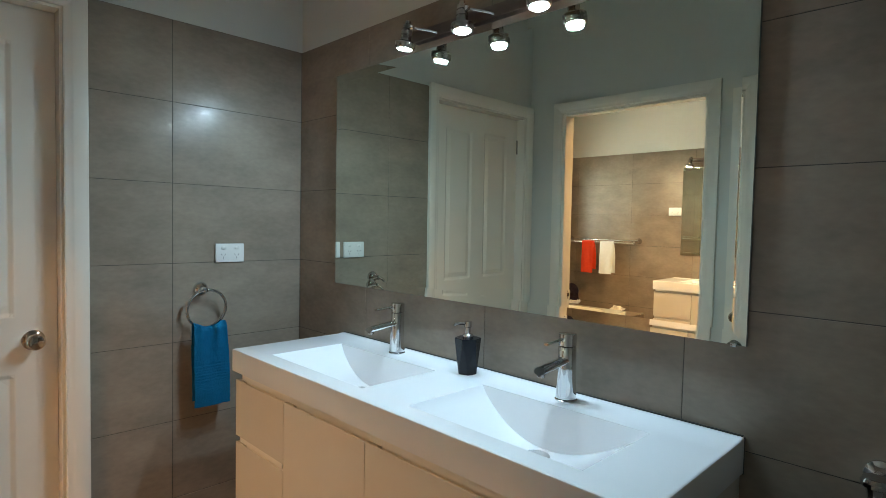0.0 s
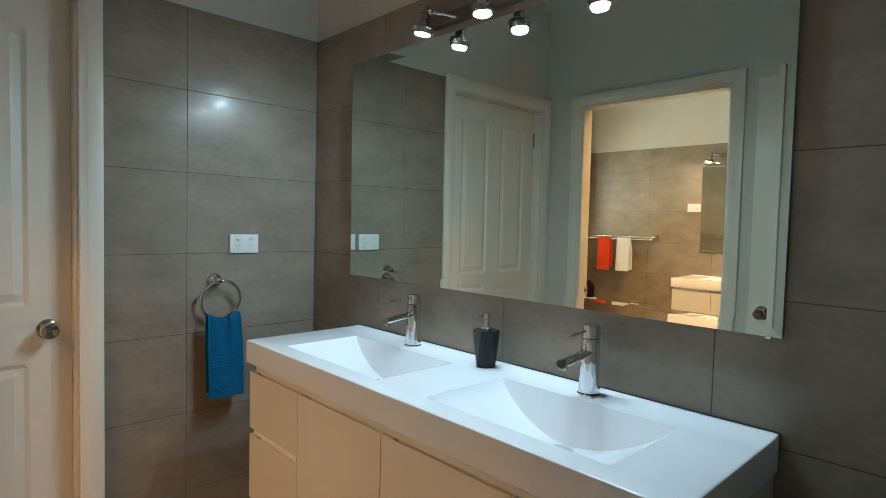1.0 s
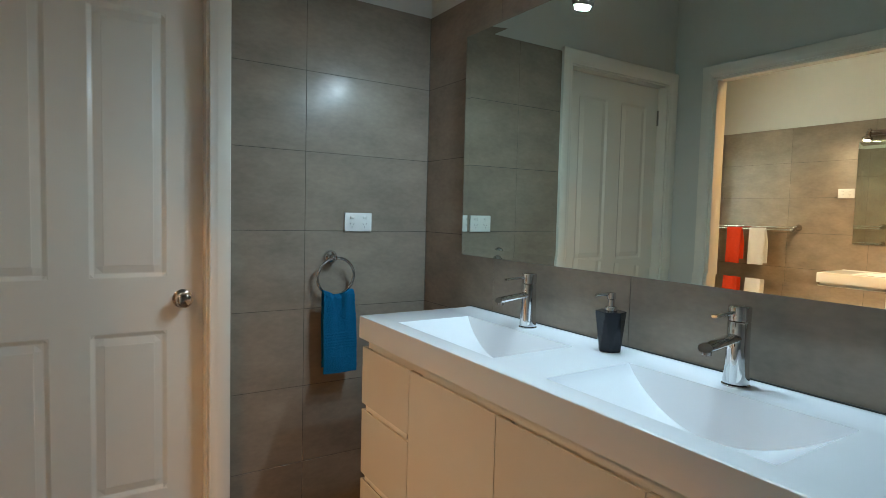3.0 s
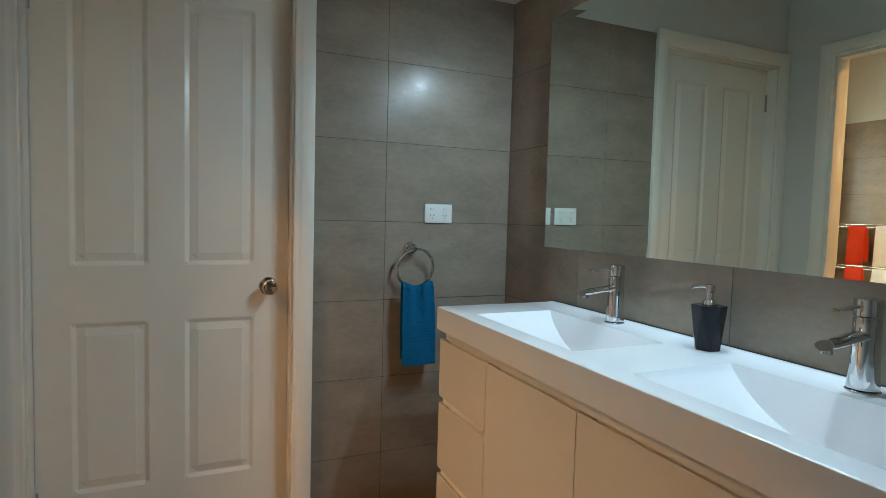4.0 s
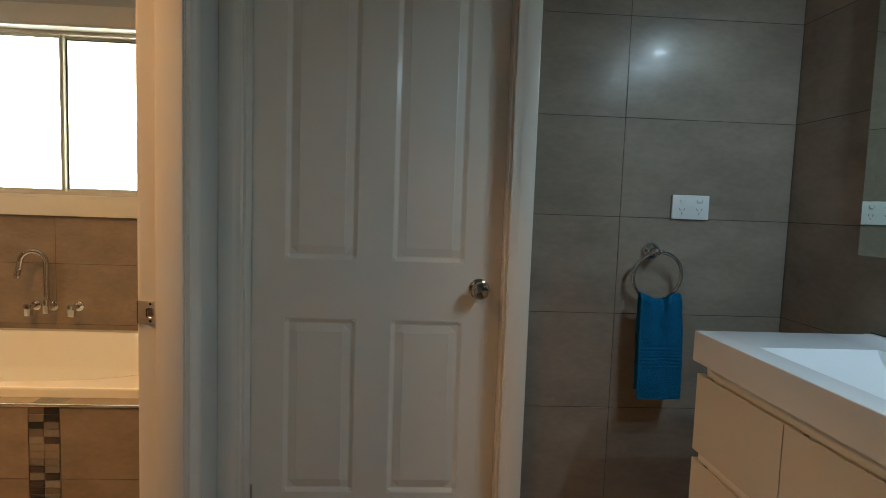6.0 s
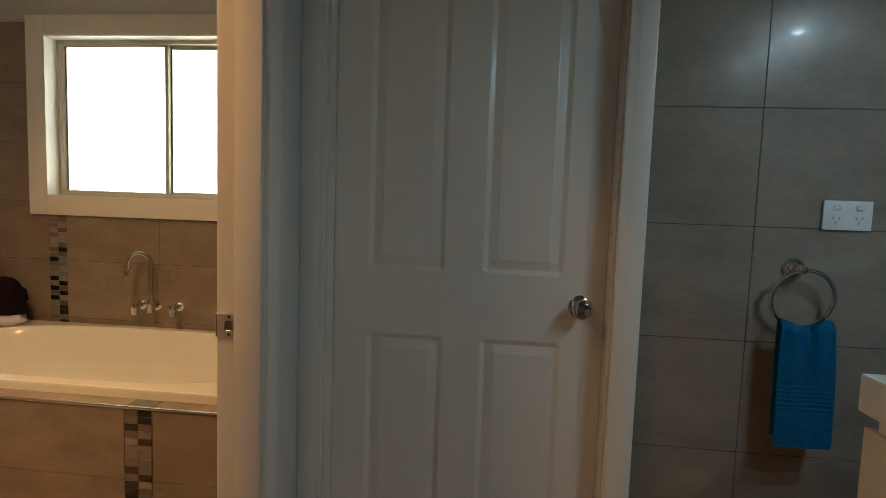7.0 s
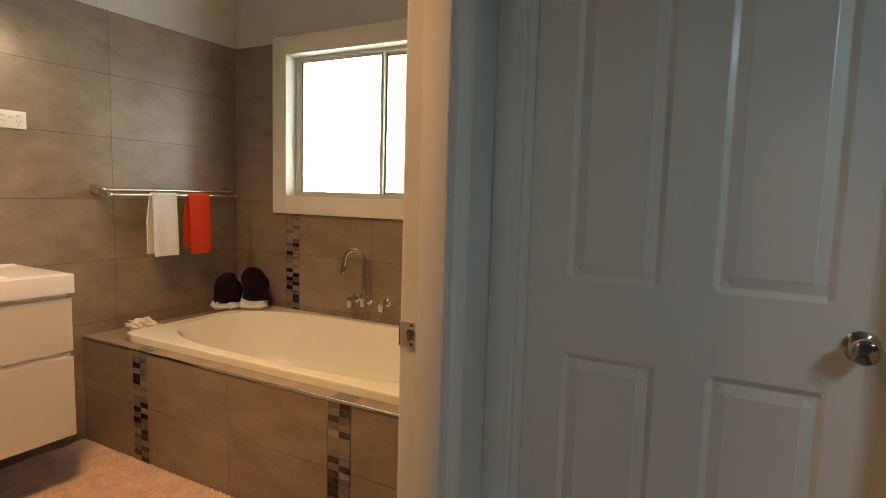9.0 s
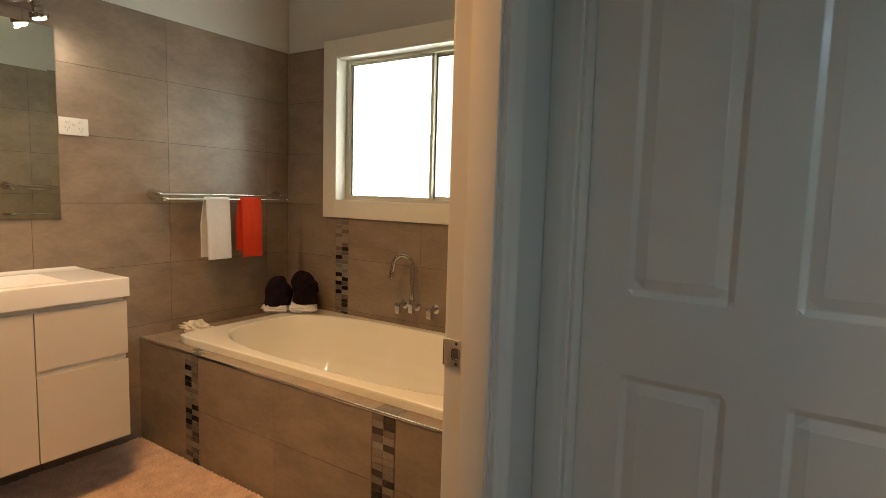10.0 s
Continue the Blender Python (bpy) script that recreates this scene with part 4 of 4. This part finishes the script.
# ---- bathroom: towel rail and towels ----
def towel_rail(at, half, out, label):
    """A double rail; out is +1 or -1 along x."""
    rail = thing("double_towel_rail", label, "towel rail", at, "double towel rails")
    for dy in (-half, half):
        bracket = part("bracket", lathe([(0.0, 0), (0.028, 0), (0.029, 0.005), (0.027, 0.014), (0.022, 0.030), (0.019, 0.046), (0.016, 0.056), (0.0, 0.062)], (0, dy, 0.012), (out, 0, 0), 28), CHROME, rail)
        part("rear_finial", lathe([(0.0, -0.018), (0.013, -0.013), (0.017, 0), (0.013, 0.013), (0.0, 0.018)], (out * 0.050, dy, 0.014), (0, 1, 0), 20), CHROME, bracket)
        part("link", tube([(out * 0.045, dy, 0.014), (out * 0.075, dy, 0.002), (out * 0.110, dy, -0.008)], 0.0125, 12), CHROME, bracket)
        part("front_finial", lathe([(0.0, -0.018), (0.010, -0.013), (0.014, 0), (0.010, 0.013), (0.0, 0.018)], (out * 0.110, dy, -0.008), (0, 1, 0), 20), CHROME, bracket)
    part("rear_bar", tube([(out * 0.050, -half, 0.014), (out * 0.050, half, 0.014)], 0.0065, 14), CHROME, rail)
    part("front_bar", tube([(out * 0.110, -half, -0.008), (out * 0.110, half, -0.008)], 0.0065, 14), CHROME, rail)


towel_rail((BATH_WEST, 2.740, 1.201), 0.375, 1, "double chrome towel rail holding white and red hand towels")
towel_rail((BATH_EAST, 2.825, 1.212), 0.370, -1, "empty double chrome towel rail on the tiled wall")


def bar_towel(name, y0, y1, drop_front, drop_back, mat, label, seed):
    ob = thing(name, label, "towel", (0, 0, 0), "towels on the rail")
    xb, zb = BATH_WEST + 0.110, 1.193

    def place(u, v):
        total = drop_front + drop_back + 0.04
        s = v * total
        y = y0 + (y1 - y0) * u
        wave = 0.0035 * math.sin(u * 8 + seed) * min(1, abs(s - drop_front) * 6)
        if s < drop_front:
            x, z = xb + 0.0125 + wave + 0.006 * (1 - s / drop_front), zb - (drop_front - s)
        elif s < drop_front + 0.04:
            a = math.pi * (s - drop_front) / 0.04
            x, z = xb + 0.0125 * math.cos(a), zb + 0.0125 * math.sin(a)
        else:
            x, z = xb - 0.0125 - wave - 0.008 * min(1, (s - drop_front) * 2), zb - (s - drop_front - 0.04)
            y -= 0.018 * min(1, (s - drop_front - 0.04) * 8)
        y += 0.010 * (zb - z) * math.sin(seed) * 2
        if 0.05 < zb - z - drop_front * 0.72 < 0.09 and s < drop_front:
            x += 0.0018 * math.sin(z * 900)
        return x, y, z
    bm = sheet(40, 150, place)
    thicken(bm, 0.006)
    ruffle(bm)
    part("cloth", bm, mat, ob, smooth=80)
    return ob


bar_towel("white_towel", 2.580, 2.716, 0.314, 0.300, WHITE_TERRY, "folded white hand towel hanging on the double rail", 0.6)
bar_towel("red_towel", 2.790, 2.920, 0.313, 0.277, RED, "folded bright red hand towel hanging on the double rail", 2.2)

# ---- bathroom: vanity, mirror, light, mat ----
BX, BY0, BY1, BZ = -2.268, 1.11, 2.013, 0.889
small_vanity = thing("wall_hung_vanity", "wall-hung white gloss vanity with handleless drawers and a basin top", "vanity")
vanity_top(small_vanity, BATH_WEST + 0.001, BX, BY0, BY1, BZ, [(1.30, 1.82)])
BF = BX - 0.012
part("carcass", box((BATH_WEST + 0.003, BY0 + 0.006, 0.235), (BF - 0.019, BY1 - 0.006, BZ - 0.120)), RECESS, small_vanity, "white cabinet body with recessed finger gaps")
part("front_rail", box((BF - 0.034, BY0 + 0.024, BZ - 0.0925), (BF - 0.003, BY1 - 0.024, BZ - 0.0755)), RECESS, small_vanity, "recessed rail behind the finger gap")
for y in (BY0 + 0.006, BY1 - 0.024):
    part("end_panel", box((BATH_WEST + 0.004, y, 0.234), (BF - 0.030, y + 0.018, BZ - 0.0765)), CABINET, small_vanity)
part("gap_rail", box((BF - 0.034, 1.690, 0.5575), (BF - 0.006, BY1 - 0.024, 0.5805)), RECESS, small_vanity, "recessed rail in the finger gap")
handle_door(small_vanity, 1, BF, 1.688, BY1 - 0.006, 0.581, BZ - 0.093, "drawer_front")
handle_door(small_vanity, 1, BF, 1.688, BY1 - 0.006, 0.237, 0.557, "drawer_front")
handle_door(small_vanity, 1, BF, 1.398, 1.684, 0.237, BZ - 0.093, "cabinet_door")
handle_door(small_vanity, 1, BF, BY0 + 0.006, 1.394, 0.237, BZ - 0.093, "cabinet_door")
mixer("basin_mixer", (BATH_WEST + 0.05, 1.54, BZ), 1)
small_mirror = thing("bathroom_mirror", "tall frameless mirror above the wall-hung vanity", "mirror", (BATH_WEST, 1.60, 1.098))
add_mirror(small_mirror, 0.362, 0.80, Matrix.Identity(4))
spot_bar("bathroom_spot_bar", (BATH_WEST, 1.60, 1.962), (0.263, 0.0, -0.263), 0.305, 1, "three-head satin nickel spot bar, lit, above the bathroom mirror", HALOGEN_WATTS, HALOGEN, HALOGEN_FACE)

# ceiling heat lamp with four bulbs
HX, HY = -1.484, 1.476
heater = thing("ceiling_heat_lamp", "white ceiling heat lamp unit with four lit warm bulbs", "ceiling light", (HX, HY, CEIL))
part("housing", box((-0.19, -0.19, -0.035), (0.19, 0.19, 0.0), 0.012), PLASTIC, heater)
for dx in (-0.095, 0.095):
    for dy in (-0.095, 0.095):
        part("bulb", lathe([(0.0, -0.072), (0.03, -0.068), (0.052, -0.055), (0.060, -0.040), (0.055, -0.030), (0.0, -0.030)], (dx, dy, 0), (0, 0, 1), 28), HEAT_FACE, heater, "lit warm reflector bulb")
        area("heat_lamp", Matrix.Translation((HX + dx, HY + dy, CEIL - 0.076)), 0.09, HEAT_WATTS, WARM, spread=120)

# shaggy mat
bath_mat = thing("bath_mat", "shaggy peach-coloured bath mat on the bathroom floor", "bath mat", (0, 0, 0))
MX0, MX1, MY0_, MY1_ = -2.70, -1.45, 1.35, 2.275


def pile(u, v):
    x, y = MX0 + (MX1 - MX0) * u, MY0_ + (MY1_ - MY0_) * v
    tuft = 0.5 + 0.5 * math.sin(x * 250 + 2.2 * noise.noise(Vector((x * 9, y * 9, 0))))
    h = 0.010 + 0.011 * tuft + 0.005 * noise.noise(Vector((x * 60, y * 60, 1))) + 0.005 * noise.noise(Vector((x * 190, y * 150, 3)))
    e = min(u * (MX1 - MX0), (1 - u) * (MX1 - MX0), v * (MY1_ - MY0_), (1 - v) * (MY1_ - MY0_))
    return x, y, max(0.001, h * min(1, e / 0.012 + 0.1))


part("mat_body", sheet(420, 260, pile), MAT_PILE, bath_mat, "tufted peach pile", 80)


# ---- tiles, laid one by one ----
TILE_MESHES = {}


def tile(parent, mat, at, u, v, w, h, name="tile", proud=SKIN):
    """One tile with its lower corner at 'at', w along u and h along v; its face stands proud of the wall."""
    key = (mat.name, round(w, 4), round(h, 4), round(proud, 4))
    if key not in TILE_MESHES:
        g, c = 0.0009, min(0.0006, proud * 0.5)
        bm = bmesh.new()
        lo = [bm.verts.new(p) for p in ((g, g, 0), (w - g, g, 0), (w - g, h - g, 0), (g, h - g, 0))]
        md = [bm.verts.new((p.co.x, p.co.y, proud - c)) for p in lo]
        hi = [bm.verts.new(p) for p in ((g + c, g + c, proud), (w - g - c, g + c, proud), (w - g - c, h - g - c, proud), (g + c, h - g - c, proud))]
        for a, b in ((lo, md), (md, hi)):
            for k in range(4):
                bm.faces.new((a[k], a[(k + 1) % 4], b[(k + 1) % 4], b[k]))
        bm.faces.new(hi)
        me = bpy.data.meshes.new(name)
        bm.to_mesh(me)
        bm.free()
        me.materials.append(mat)
        TILE_MESHES[key] = me
    ob = new(name, TILE_MESHES[key])
    ob.parent = parent
    ob.matrix_basis = basis(at, u, v, u.cross(v))
    return ob


def bed(parent, a, b):
    part("grout_bed", box(a, b), GROUT, parent, smooth=None)


def courses(top):
    zs = [max(0.0, top - 0.3 * k) for k in range(8)]
    return [(lo, hi - lo) for hi, lo in zip(zs, zs[1:]) if hi - lo > 0.02]


# north wall of the vanity room
bed(wall_north, (CLOSET[1] + 0.021, NORTH + 0.0015, 0), (EAST + 0.006, NORTH + SKIN, TILE_TOP))
for z, h in courses(TILE_TOP):
    tile(wall_north, TILE, (CLOSET[1] + 0.03, NORTH + SKIN, z), X, Z, 0.664 - CLOSET[1] - 0.03, h)
    tile(wall_north, TILE, (0.664, NORTH + SKIN, z), X, Z, EAST - 0.664, h)
# east wall
bed(wall_east, (EAST + 0.0015, SOUTH, 0), (EAST + SKIN, NORTH, TILE_TOP))
joints = [NORTH, 1.617, 1.017, 0.415, -0.185, -0.785, -1.385, SOUTH]
for z, h in courses(TILE_TOP):
    for hi, lo in zip(joints, joints[1:]):
        tile(wall_east, TILE, (EAST + SKIN, hi, z), -Y, Z, hi - lo, h)
# bathroom west wall
BTOP = 2.068
bed(wall_bath_west, (BATH_WEST - SKIN, BATH_SOUTH, 0), (BATH_WEST - 0.0015, BATH_NORTH, BTOP))
joints = [BATH_SOUTH, -0.545, 0.055, 0.655, 1.255, 1.855, 2.455, 3.055, BATH_NORTH]
for z, h in courses(BTOP):
    for lo, hi in zip(joints, joints[1:]):
        tile(wall_bath_west, TILE, (BATH_WEST - SKIN, lo, z), Y, Z, hi - lo, h)
# bathroom walls behind the doorway
bed(wall_west, (BATH_EAST + 0.0015, BATH_SOUTH, 0), (BATH_EAST + SKIN, DOORWAY[0] - 0.03, BTOP))
bed(wall_west, (BATH_EAST + 0.0015, DOORWAY[1] + 0.03, 0), (BATH_EAST + SKIN, BATH_NORTH, BTOP))
bed(wall_bath_south, (BATH_WEST, BATH_SOUTH, 0), (BATH_EAST, BATH_SOUTH + SKIN - 0.0015, BTOP))
for z, h in courses(BTOP):
    for hi, lo in ((DOORWAY[0] - 0.07, 0.5), (0.5, -0.1), (-0.1, BATH_SOUTH), (BATH_NORTH, 2.62), (2.62, 2.02), (2.02, DOORWAY[1] + 0.07)):
        tile(wall_west, TILE, (BATH_EAST + SKIN, hi, z), -Y, Z, hi - lo, h)
    for hi, lo in ((BATH_EAST, -1.125), (-1.125, -1.725), (-1.725, -2.325), (-2.325, BATH_WEST)):
        tile(wall_bath_south, TILE, (hi, BATH_SOUTH, z), -X, Z, hi - lo, h)
# bathroom window wall: beside, under and over the window
STRIP = (-2.318, -2.220)
bed(wall_bath_north, (BATH_WEST, BATH_NORTH + 0.0015, 0.4), (WIN[0] - 0.02, BATH_NORTH + SKIN, BTOP))
bed(wall_bath_north, (WIN[0] - 0.02, BATH_NORTH + 0.0015, 0.4), (BATH_EAST, BATH_NORTH + SKIN, WIN[2] - 0.02))
bed(wall_bath_north, (WIN[1] + 0.02, BATH_NORTH + 0.0015, WIN[2] - 0.02), (BATH_EAST, BATH_NORTH + SKIN, BTOP))
for z, h in courses(BTOP):
    if z + h <= 0.5:
        continue
    tile(wall_bath_north, TILE, (BATH_WEST, BATH_NORTH + SKIN, z), X, Z, STRIP[0] - BATH_WEST if z < 1.15 else WIN[0] - 0.04 - BATH_WEST, h)
    if z > 1.15:
        tile(wall_bath_north, TILE, (WIN[1] + 0.03, BATH_NORTH + SKIN, z), X, Z, BATH_EAST - WIN[1] - 0.03, h)
    else:
        top_z = min(h, WIN[2] - 0.03 - z)
        for a, b in ((STRIP[1], -1.709), (-1.709, -1.109), (-1.109, BATH_EAST)):
            tile(wall_bath_north, TILE, (a, BATH_NORTH + SKIN, z), X, Z, b - a, top_z)

# bath hob front and top
FRONT = [(BATH_WEST, -2.338), (-2.239, -1.731), (-1.731, -1.224), (-1.122, BATH_EAST)]
for a, b in FRONT:
    for z, h in ((0.0, 0.256), (0.256, PZ - 0.264)):
        tile(surround, TILE, (a, PY + 0.008, z), X, Z, b - a, h)
    if b < -2.3:
        tile(surround, TILE, (a, PY + 0.006, PZ - 0.008), X, Y, b - a, TY0 - PY - 0.006)
    else:
        tile(surround, TILE, (a, PY + 0.006, PZ - 0.008), X, Y, b - a, TY0 - PY + 0.02)
for y0, y1 in ((TY0, 2.90), (2.90, BATH_NORTH)):
    tile(surround, TILE, (BATH_WEST, y0, PZ - 0.008), X, Y, TX0 - BATH_WEST + 0.02, y1 - y0)

# mosaic strips of small glass pieces
def strip(parent, at, u, v, width, length, seed):
    rng = random.Random(seed)
    rows = round(length / 0.0258)
    h = length / rows
    grout = box((0, 0, 0.0005), (width, length, SKIN - 0.0012))
    grout.transform(basis(at, u, v, u.cross(v)))
    part("mosaic_grout", grout, MOSAIC_GROUT, parent, smooth=None)
    side = 0
    for r in range(rows):
        dark = None
        if rng.random() < 0.55:
            side = 1 - side if rng.random() < 0.8 else side
            dark = side
        for c in range(2):
            mat = MOSAIC[0] if c == dark else rng.choices(MOSAIC[1:], (3, 5, 4, 4))[0]
            spot = Vector(at) + u * (c * width / 2) + v * (r * h)
            tile(parent, mat, spot, u, v, width / 2, h, "mosaic_piece", SKIN + 0.0008)


strip(wall_bath_north, (STRIP[0], BATH_NORTH + SKIN, 0.53), X, Z, STRIP[1] - STRIP[0], 0.582, 3)
for k, sx in enumerate((-2.338, -1.223)):
    strip(surround, (sx, PY + 0.008, 0.0), X, Z, 0.099, PZ - 0.008, 11 + k)
    strip(surround, (sx, PY + 0.007, PZ - 0.008), X, Y, 0.099, 0.062, 21 + k)

# floors
for i in range(7):
    for j in range(17):
        fx, fy = WEST + 0.3 * i - 0.05, SOUTH + 0.3 * j
        if fx + 0.3 <= EAST + 0.35 and fy < 2.1:
            w, d = min(0.3, EAST - fx), min(0.3, NORTH + 0.05 - fy)
            if w > 0.03 and d > 0.03 and fx >= WEST - 0.06:
                tile(floor, FLOOR_TILE, (fx, fy, -SKIN), X, Y, w, d, "floor_tile")
for i in range(7):
    for j in range(10):
        fx, fy = BATH_WEST + 0.3 * i, BATH_SOUTH + 0.3 * j
        w, d = min(0.3, BATH_EAST + 0.06 - fx), min(0.3, PY + 0.01 - fy)
        if w > 0.03 and d > 0.03:
            tile(floor, FLOOR_TILE, (fx, fy, -SKIN), X, Y, w, d, "floor_tile")
